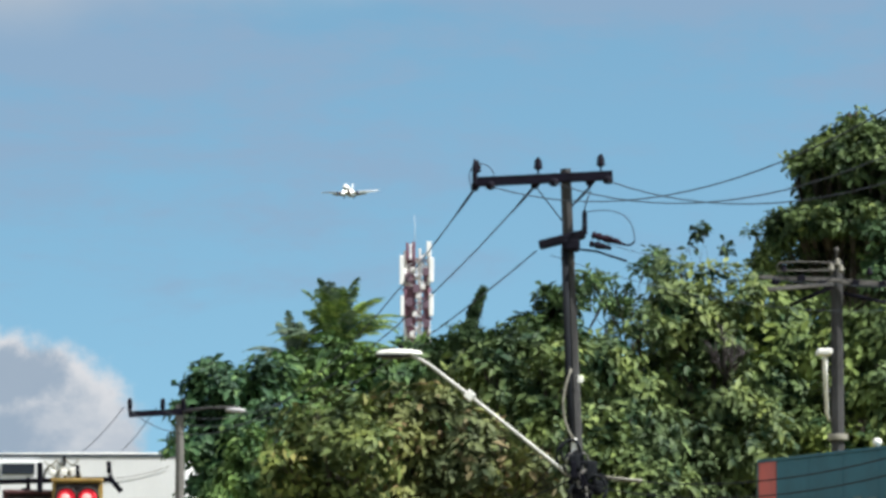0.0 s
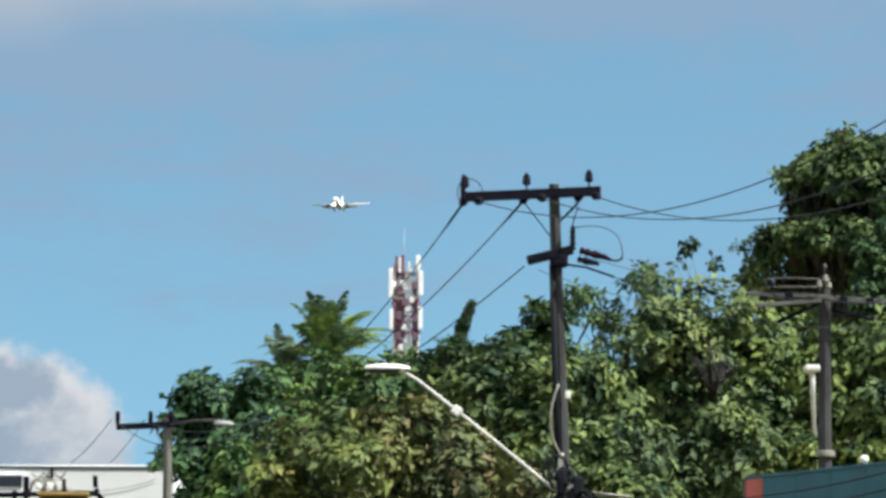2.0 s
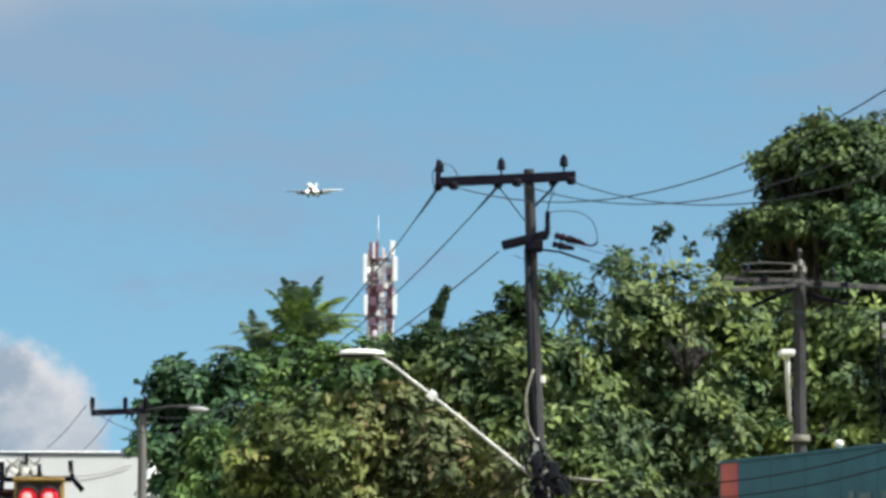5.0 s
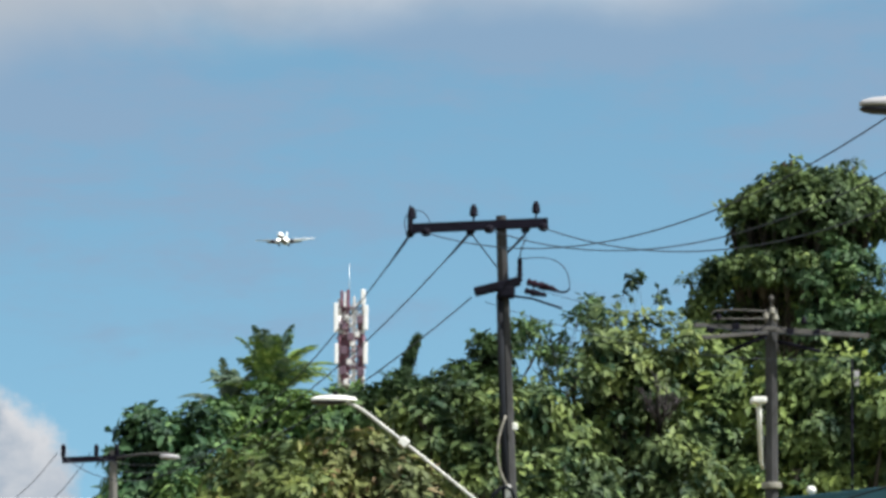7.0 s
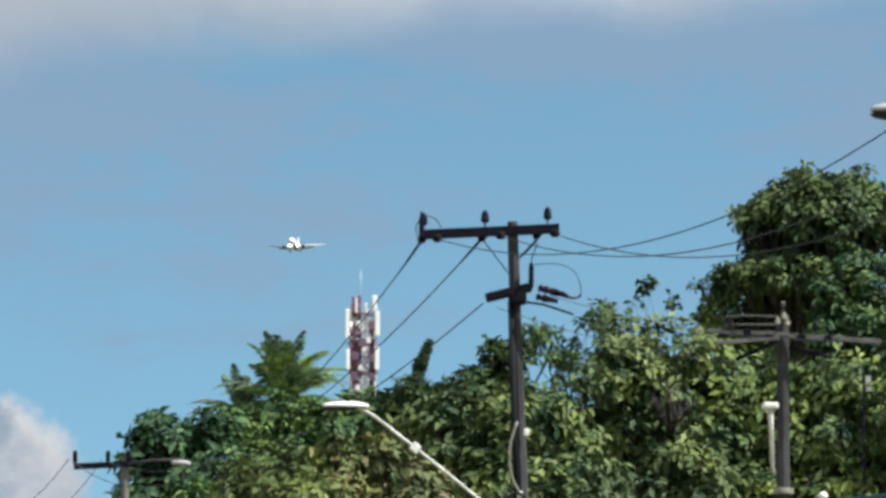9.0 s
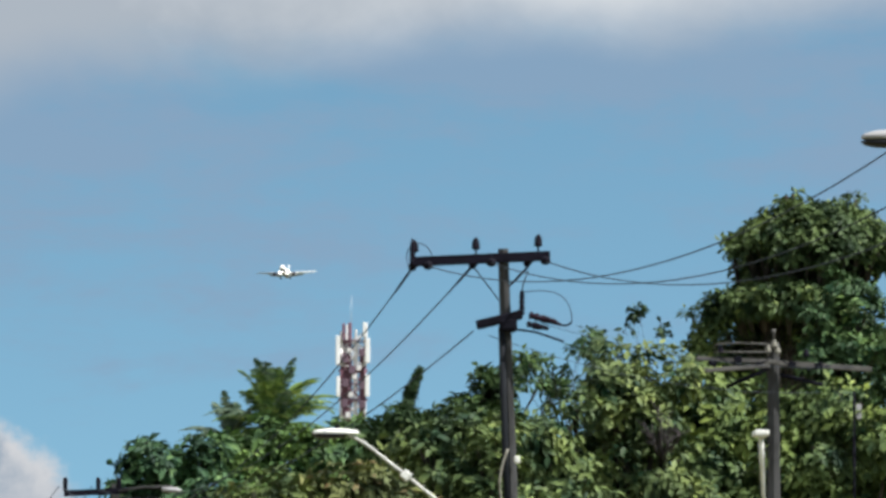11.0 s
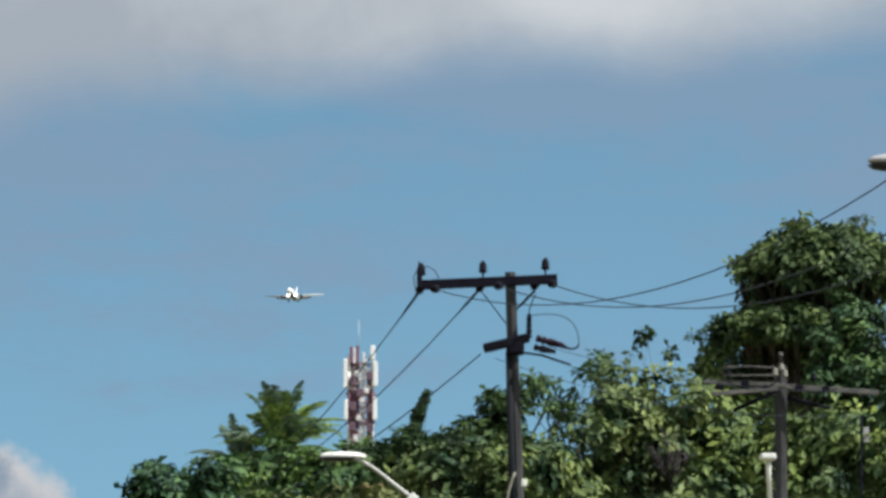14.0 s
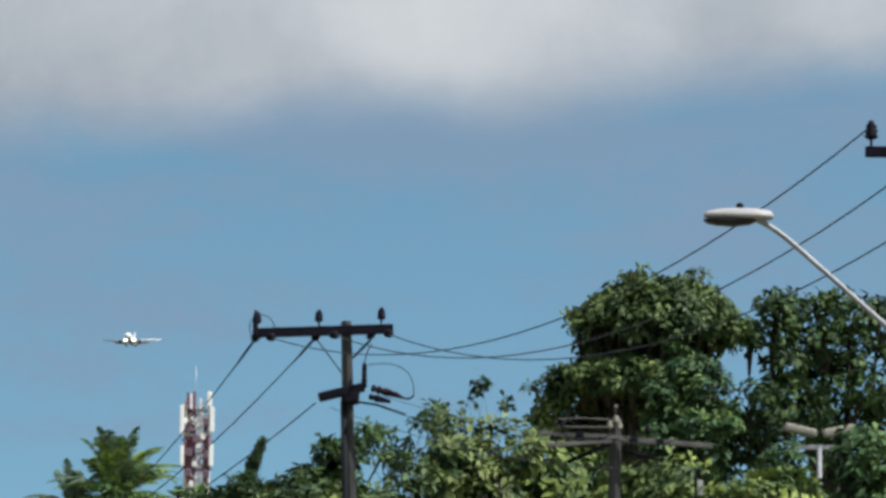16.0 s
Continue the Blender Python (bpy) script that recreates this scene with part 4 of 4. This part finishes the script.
def palm(x, y, h, label, seed, length=3.2, fronds=20, blow=0.6, low=0.3, hanging=0, mat=L_FROND):
    """A coconut palm: ringed trunk, arching ribs with rows of narrow leaflets blown by the wind, old fronds hanging below."""
    rnd = random.Random(seed)
    ob = thing("palm_tree", pose(x, y, 0), label, "palm tree", "palm trees")
    part("trunk", tube([(0.5, 0, 0), (0.25, 0, h * 0.4), (0, 0, h)], [0.24, 0.17, 0.13], 10), M_PALM_BARK, ob)
    for i in range(fronds + hanging):
        a = math.tau * i / fronds * 2.4 + rnd.uniform(-0.2, 0.2)
        rise = rnd.uniform(low, 1.45) if i < fronds else rnd.uniform(-1.25, -0.5)
        ln = length * (rnd.uniform(0.75, 1.1) if i < fronds else rnd.uniform(0.6, 0.85))
        out = Vector((math.cos(a), math.sin(a), 0))
        tip = out * ln * math.cos(rise) * 0.95 + Vector((blow * ln * 0.4, 0, ln * (math.sin(rise) * 0.95 - 0.12 * math.cos(rise))))
        mid = out * ln * 0.42 * math.cos(rise) + Vector((0, 0, ln * (0.26 + 0.62 * math.sin(rise))))
        rib = arc((0, 0, h), Vector((0, 0, h)) + mid, Vector((0, 0, h)) + tip, 12)
        tint = mat if rnd.random() < 0.7 else L_FROND_GREY
        fr = part("frond", tube(rib, [0.045 * (1 - 0.8 * k / 12) for k in range(13)], 5), tint, ob)
        bm = bmesh.new()
        for k in range(2, 46):
            t = k / 46
            j = min(int(t * 12), 11)
            p = rib[j].lerp(rib[j + 1], t * 12 - j)
            d = (rib[j + 1] - rib[j]).normalized()
            sd = d.cross(Vector((0, 0, 1)))
            sd = sd.normalized() if sd.length > 0.01 else Vector((1, 0, 0))
            l2 = 0.18 * length * math.sin(math.pi * min(t * 0.85 + 0.15, 1)) * rnd.uniform(0.8, 1.1)
            for s in (-1, 1):
                e = (sd * s * 0.7 + d * 0.6 + Vector((blow * 0.9, 0, -0.45 + rnd.uniform(-0.3, 0.3)))).normalized() * l2
                wv = d * 0.034
                bm.faces.new([bm.verts.new(q) for q in (p - wv, p + wv, p + e * 0.55 + wv * 0.8 + Vector((0, 0, 0.03)), p + e, p + e * 0.55 - wv * 0.8)])
        part("frond_blade", bm, tint, fr)
    return ob


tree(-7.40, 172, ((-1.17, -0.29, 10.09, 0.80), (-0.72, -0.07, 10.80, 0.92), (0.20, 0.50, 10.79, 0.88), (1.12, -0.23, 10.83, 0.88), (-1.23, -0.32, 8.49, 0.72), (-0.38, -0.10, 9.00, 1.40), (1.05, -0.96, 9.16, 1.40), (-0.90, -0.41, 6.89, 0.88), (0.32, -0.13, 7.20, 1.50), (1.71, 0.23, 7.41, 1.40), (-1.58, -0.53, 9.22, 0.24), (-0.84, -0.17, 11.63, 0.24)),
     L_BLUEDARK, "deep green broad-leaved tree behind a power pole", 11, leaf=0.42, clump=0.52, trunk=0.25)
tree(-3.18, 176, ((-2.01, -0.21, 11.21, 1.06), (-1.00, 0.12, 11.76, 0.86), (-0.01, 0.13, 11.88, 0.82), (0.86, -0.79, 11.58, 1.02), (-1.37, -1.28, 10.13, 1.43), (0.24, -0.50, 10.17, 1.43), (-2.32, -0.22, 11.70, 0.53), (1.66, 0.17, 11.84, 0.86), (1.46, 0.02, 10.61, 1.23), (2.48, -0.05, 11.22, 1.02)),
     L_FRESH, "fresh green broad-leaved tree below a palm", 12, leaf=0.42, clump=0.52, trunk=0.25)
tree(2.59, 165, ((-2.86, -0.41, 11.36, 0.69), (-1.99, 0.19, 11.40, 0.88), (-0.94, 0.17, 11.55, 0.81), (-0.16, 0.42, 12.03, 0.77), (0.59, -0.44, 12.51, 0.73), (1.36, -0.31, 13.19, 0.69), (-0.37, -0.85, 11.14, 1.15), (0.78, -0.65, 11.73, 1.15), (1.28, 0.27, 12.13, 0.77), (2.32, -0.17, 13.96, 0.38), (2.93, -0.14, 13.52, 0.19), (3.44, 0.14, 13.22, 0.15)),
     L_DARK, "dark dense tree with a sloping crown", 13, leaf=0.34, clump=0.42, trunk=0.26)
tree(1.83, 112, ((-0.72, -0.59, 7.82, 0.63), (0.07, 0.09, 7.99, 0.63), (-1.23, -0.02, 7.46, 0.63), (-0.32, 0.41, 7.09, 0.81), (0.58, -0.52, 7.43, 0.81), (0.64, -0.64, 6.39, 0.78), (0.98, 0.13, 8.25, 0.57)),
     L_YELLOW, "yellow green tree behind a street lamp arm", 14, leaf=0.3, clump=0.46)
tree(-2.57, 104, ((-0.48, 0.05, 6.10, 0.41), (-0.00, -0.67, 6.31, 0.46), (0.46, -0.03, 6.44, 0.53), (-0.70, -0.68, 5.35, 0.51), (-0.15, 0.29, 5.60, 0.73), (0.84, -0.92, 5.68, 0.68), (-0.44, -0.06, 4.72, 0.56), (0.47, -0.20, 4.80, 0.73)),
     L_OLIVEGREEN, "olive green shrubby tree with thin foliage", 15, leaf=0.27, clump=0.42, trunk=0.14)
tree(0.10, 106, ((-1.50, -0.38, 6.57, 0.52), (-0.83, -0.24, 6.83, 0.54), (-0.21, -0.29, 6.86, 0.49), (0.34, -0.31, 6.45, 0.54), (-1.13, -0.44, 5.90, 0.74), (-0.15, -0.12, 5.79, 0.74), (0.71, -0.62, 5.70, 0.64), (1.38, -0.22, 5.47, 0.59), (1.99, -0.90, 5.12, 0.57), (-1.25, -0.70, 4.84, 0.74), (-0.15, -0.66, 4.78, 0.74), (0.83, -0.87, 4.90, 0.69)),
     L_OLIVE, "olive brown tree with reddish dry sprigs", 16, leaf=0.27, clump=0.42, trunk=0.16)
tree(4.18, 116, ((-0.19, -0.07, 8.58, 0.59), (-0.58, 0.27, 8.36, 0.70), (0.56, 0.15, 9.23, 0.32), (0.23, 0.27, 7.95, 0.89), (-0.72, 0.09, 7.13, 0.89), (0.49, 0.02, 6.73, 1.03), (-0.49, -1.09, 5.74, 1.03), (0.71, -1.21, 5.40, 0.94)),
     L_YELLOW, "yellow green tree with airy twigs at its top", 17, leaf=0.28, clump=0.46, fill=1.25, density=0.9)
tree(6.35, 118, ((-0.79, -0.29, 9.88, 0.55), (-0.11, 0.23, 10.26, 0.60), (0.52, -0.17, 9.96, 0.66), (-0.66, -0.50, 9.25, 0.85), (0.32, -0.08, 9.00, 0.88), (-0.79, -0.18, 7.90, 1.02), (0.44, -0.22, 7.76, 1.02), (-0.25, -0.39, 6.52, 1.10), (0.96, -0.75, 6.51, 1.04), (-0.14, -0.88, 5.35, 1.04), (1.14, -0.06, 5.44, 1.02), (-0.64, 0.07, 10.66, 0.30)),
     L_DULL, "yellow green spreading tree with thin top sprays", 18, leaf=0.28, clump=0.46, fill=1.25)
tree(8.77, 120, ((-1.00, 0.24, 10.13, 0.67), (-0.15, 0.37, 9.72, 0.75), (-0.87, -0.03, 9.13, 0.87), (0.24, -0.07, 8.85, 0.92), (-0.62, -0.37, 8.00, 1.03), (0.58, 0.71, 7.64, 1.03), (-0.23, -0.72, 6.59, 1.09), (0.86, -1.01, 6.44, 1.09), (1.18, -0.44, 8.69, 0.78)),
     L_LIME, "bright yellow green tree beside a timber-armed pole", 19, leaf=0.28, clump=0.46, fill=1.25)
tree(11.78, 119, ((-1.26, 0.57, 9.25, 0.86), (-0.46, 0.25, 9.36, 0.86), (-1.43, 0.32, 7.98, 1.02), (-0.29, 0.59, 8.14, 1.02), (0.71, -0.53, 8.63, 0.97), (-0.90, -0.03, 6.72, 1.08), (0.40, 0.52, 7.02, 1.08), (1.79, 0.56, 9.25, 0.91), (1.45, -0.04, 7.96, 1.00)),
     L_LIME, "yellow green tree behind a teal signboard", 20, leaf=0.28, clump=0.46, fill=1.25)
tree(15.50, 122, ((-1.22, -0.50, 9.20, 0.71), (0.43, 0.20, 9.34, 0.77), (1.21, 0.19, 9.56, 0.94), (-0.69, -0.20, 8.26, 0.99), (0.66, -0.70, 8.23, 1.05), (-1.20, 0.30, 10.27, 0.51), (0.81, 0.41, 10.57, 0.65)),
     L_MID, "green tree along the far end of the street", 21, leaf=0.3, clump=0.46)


def dome(cx, cy, cz, rx, ry, rz, r, n, low=0.0):
    """Boughs spread evenly over the upper part of an ellipsoid; low is the height share at which they begin."""
    out = []
    for i in range(n):
        h = low + (0.97 - low) * (i + 0.5) / n
        a, w = i * 2.39996, math.sqrt(1 - h * h)
        k = r * (0.85 + 0.3 * ((i * 7) % 5) / 4)
        out.append((cx + (rx - k) * w * math.cos(a), cy + (ry - k) * w * math.sin(a), cz + (rz - k) * h, k))
    return tuple(out)


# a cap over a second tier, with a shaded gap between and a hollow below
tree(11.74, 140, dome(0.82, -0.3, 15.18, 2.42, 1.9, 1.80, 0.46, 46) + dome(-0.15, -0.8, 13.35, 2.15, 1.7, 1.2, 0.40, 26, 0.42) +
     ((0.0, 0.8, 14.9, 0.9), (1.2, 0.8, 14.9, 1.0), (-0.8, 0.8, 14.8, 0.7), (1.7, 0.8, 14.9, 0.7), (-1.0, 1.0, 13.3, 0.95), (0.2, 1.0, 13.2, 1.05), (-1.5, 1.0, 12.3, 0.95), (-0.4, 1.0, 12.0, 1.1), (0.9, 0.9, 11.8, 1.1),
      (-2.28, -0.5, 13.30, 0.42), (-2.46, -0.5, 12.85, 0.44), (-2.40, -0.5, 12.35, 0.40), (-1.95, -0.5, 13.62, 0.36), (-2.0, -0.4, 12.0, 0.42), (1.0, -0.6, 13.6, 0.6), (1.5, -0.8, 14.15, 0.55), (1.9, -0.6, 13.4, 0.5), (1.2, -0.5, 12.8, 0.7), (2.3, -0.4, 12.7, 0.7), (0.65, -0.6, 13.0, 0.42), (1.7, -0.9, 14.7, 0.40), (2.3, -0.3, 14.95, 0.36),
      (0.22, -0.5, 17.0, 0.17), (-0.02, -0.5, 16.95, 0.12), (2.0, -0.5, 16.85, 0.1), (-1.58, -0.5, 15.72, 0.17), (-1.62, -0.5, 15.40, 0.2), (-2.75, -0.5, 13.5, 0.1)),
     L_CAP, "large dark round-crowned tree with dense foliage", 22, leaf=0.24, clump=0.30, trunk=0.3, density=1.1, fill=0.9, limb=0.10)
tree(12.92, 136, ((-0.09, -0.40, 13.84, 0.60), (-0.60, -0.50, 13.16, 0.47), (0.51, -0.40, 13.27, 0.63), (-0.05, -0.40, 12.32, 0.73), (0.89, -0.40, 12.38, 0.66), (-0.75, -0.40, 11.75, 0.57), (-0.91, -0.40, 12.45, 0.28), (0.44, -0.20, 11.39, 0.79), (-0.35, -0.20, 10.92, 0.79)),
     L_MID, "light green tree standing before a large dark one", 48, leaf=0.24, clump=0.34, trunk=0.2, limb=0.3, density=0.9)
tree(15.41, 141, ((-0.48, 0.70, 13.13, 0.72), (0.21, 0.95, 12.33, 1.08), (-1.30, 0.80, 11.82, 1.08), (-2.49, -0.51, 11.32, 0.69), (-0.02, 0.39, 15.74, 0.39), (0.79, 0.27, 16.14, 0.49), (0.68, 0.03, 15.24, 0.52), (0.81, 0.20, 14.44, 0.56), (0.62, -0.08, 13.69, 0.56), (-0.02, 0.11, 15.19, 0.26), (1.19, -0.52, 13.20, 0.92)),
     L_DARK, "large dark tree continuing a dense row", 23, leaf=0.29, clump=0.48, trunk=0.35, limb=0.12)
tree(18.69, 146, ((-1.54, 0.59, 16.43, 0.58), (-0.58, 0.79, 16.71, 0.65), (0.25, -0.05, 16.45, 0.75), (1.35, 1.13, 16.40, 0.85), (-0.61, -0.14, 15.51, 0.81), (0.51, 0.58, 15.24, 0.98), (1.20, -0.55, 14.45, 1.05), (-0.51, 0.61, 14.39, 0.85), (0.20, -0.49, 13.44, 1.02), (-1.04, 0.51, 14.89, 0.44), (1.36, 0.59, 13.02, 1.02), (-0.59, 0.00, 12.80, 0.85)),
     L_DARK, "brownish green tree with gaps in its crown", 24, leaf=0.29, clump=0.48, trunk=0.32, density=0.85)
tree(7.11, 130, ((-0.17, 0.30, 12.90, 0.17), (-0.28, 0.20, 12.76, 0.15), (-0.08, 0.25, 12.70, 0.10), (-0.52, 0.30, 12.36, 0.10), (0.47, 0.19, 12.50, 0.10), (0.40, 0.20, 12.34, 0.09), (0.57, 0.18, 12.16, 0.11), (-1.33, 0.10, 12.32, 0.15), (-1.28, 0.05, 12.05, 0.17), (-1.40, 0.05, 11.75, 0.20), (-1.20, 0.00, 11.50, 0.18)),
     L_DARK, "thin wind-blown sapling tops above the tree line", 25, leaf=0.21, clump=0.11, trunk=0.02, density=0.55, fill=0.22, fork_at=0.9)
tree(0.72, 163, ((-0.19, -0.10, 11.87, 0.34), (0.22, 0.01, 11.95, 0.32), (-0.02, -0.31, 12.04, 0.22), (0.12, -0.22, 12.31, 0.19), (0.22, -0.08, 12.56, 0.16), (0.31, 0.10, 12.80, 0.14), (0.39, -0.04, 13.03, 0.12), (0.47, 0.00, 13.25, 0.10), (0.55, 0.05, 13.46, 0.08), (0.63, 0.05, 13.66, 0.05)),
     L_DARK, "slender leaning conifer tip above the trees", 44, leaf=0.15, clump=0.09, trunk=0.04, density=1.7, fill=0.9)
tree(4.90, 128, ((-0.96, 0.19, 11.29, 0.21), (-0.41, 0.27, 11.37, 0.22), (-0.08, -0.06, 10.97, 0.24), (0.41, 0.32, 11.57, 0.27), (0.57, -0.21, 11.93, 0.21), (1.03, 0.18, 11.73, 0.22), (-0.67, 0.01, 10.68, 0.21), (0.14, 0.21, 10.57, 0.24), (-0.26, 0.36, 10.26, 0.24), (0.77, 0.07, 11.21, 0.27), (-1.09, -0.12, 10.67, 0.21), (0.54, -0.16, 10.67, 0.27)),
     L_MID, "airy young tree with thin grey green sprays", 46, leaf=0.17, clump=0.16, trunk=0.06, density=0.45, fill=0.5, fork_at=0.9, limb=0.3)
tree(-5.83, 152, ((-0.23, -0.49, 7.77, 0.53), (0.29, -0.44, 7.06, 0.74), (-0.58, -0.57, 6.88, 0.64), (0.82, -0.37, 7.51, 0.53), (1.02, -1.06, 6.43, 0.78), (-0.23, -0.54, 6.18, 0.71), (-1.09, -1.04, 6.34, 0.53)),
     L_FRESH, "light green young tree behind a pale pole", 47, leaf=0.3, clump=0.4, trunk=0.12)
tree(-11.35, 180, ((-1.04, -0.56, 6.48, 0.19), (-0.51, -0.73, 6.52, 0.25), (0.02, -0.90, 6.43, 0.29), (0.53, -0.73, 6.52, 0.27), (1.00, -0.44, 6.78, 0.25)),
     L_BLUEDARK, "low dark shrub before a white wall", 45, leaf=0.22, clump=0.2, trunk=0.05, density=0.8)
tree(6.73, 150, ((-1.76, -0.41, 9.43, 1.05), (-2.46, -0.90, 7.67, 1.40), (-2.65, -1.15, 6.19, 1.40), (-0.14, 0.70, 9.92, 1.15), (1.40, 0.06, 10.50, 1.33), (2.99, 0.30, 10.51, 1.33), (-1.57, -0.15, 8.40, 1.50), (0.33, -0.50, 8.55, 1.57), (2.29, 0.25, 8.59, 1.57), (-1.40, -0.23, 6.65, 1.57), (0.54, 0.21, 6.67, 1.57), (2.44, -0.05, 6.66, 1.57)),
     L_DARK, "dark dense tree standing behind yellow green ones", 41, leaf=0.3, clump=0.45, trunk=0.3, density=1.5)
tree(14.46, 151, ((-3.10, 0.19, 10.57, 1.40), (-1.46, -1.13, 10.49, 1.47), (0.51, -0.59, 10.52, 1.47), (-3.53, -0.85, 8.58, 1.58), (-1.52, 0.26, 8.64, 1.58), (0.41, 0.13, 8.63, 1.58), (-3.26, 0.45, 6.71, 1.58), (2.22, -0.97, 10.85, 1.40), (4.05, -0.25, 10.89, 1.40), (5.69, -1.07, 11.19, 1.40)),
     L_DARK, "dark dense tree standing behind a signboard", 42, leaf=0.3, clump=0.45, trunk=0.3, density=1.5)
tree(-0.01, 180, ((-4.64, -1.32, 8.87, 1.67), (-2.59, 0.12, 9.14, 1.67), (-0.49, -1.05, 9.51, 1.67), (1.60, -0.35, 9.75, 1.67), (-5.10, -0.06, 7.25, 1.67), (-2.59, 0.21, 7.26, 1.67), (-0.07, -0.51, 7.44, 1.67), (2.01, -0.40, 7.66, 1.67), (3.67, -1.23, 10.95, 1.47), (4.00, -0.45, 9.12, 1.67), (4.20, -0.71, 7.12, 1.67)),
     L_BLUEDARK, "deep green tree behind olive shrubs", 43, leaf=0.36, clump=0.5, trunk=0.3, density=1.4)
palm(-5.55, 250, 16.9, "coconut palm with wind-blown fronds above other trees", 31, length=4.0, fronds=50, blow=0.2, low=-0.1, hanging=20)
palm(-7.8, 252, 16.4, "smaller palm with upright grey green fronds beside a taller one", 32, length=3.2, fronds=19, blow=0.0, low=0.05, hanging=10, mat=L_FROND_GREY)


def bare_tree(x, y, h, label, seed, spread=0.45):
    """A leafless trunk with forked, crooked limbs and thin twigs."""
    rnd = random.Random(seed)
    ob = thing("tree", pose(x, y, 0), label, "tree", "trees")
    part("trunk", tube([(0.05, 0, 0), (-0.05, 0.05, h * 0.5), (0, 0, h)], [0.13, 0.10, 0.075], 9), M_BARE_WOOD, ob)
    for i in range(10):
        lean = Vector((rnd.uniform(-1, 1) * spread, rnd.uniform(-1.7, -1.2), rnd.uniform(0.3, 1.2)))
        start = Vector((0, 0, h - rnd.uniform(0, 0.5)))
        ps = arc(start, start + Vector((lean.x * 1.2, lean.y, lean.z * 0.35)), start + lean, 6)
        bm = tube(ps, [0.045 * (1 - 0.75 * k / 6) for k in range(7)], 6)
        for k in range(4):
            j = rnd.randrange(2, 6)
            tip = ps[j] + Vector((rnd.uniform(-0.35, 0.35), rnd.uniform(-0.15, 0.1), rnd.uniform(0.0, 0.4)))
            tube((ps[j], ps[j].lerp(tip, 0.5) + Vector((0, 0, 0.04)), tip), [0.018, 0.013, 0.006], 5, bm)
        part("limb", bm, M_BARE_WOOD, ob)
    return ob


bare_tree(6.85, 117.9, 8.55, "bare grey branches among yellow green foliage", 53)

# a thin post rising out of the foliage, with a small plate
post = thing("sign_post", pose(11.55, 117.9, 0), "thin dark post with small white plate among foliage", "sign post")
part("post", tube(((0, 0, 0), (0, 0, 9.85)), [0.045, 0.03], 8), M_DARK_STEEL, post)
part("plate", box((0.13, 0.03, 0.36), (0.11, -0.05, 9.36), 0.008), M_LAMP_GREY, post, "small white plate")
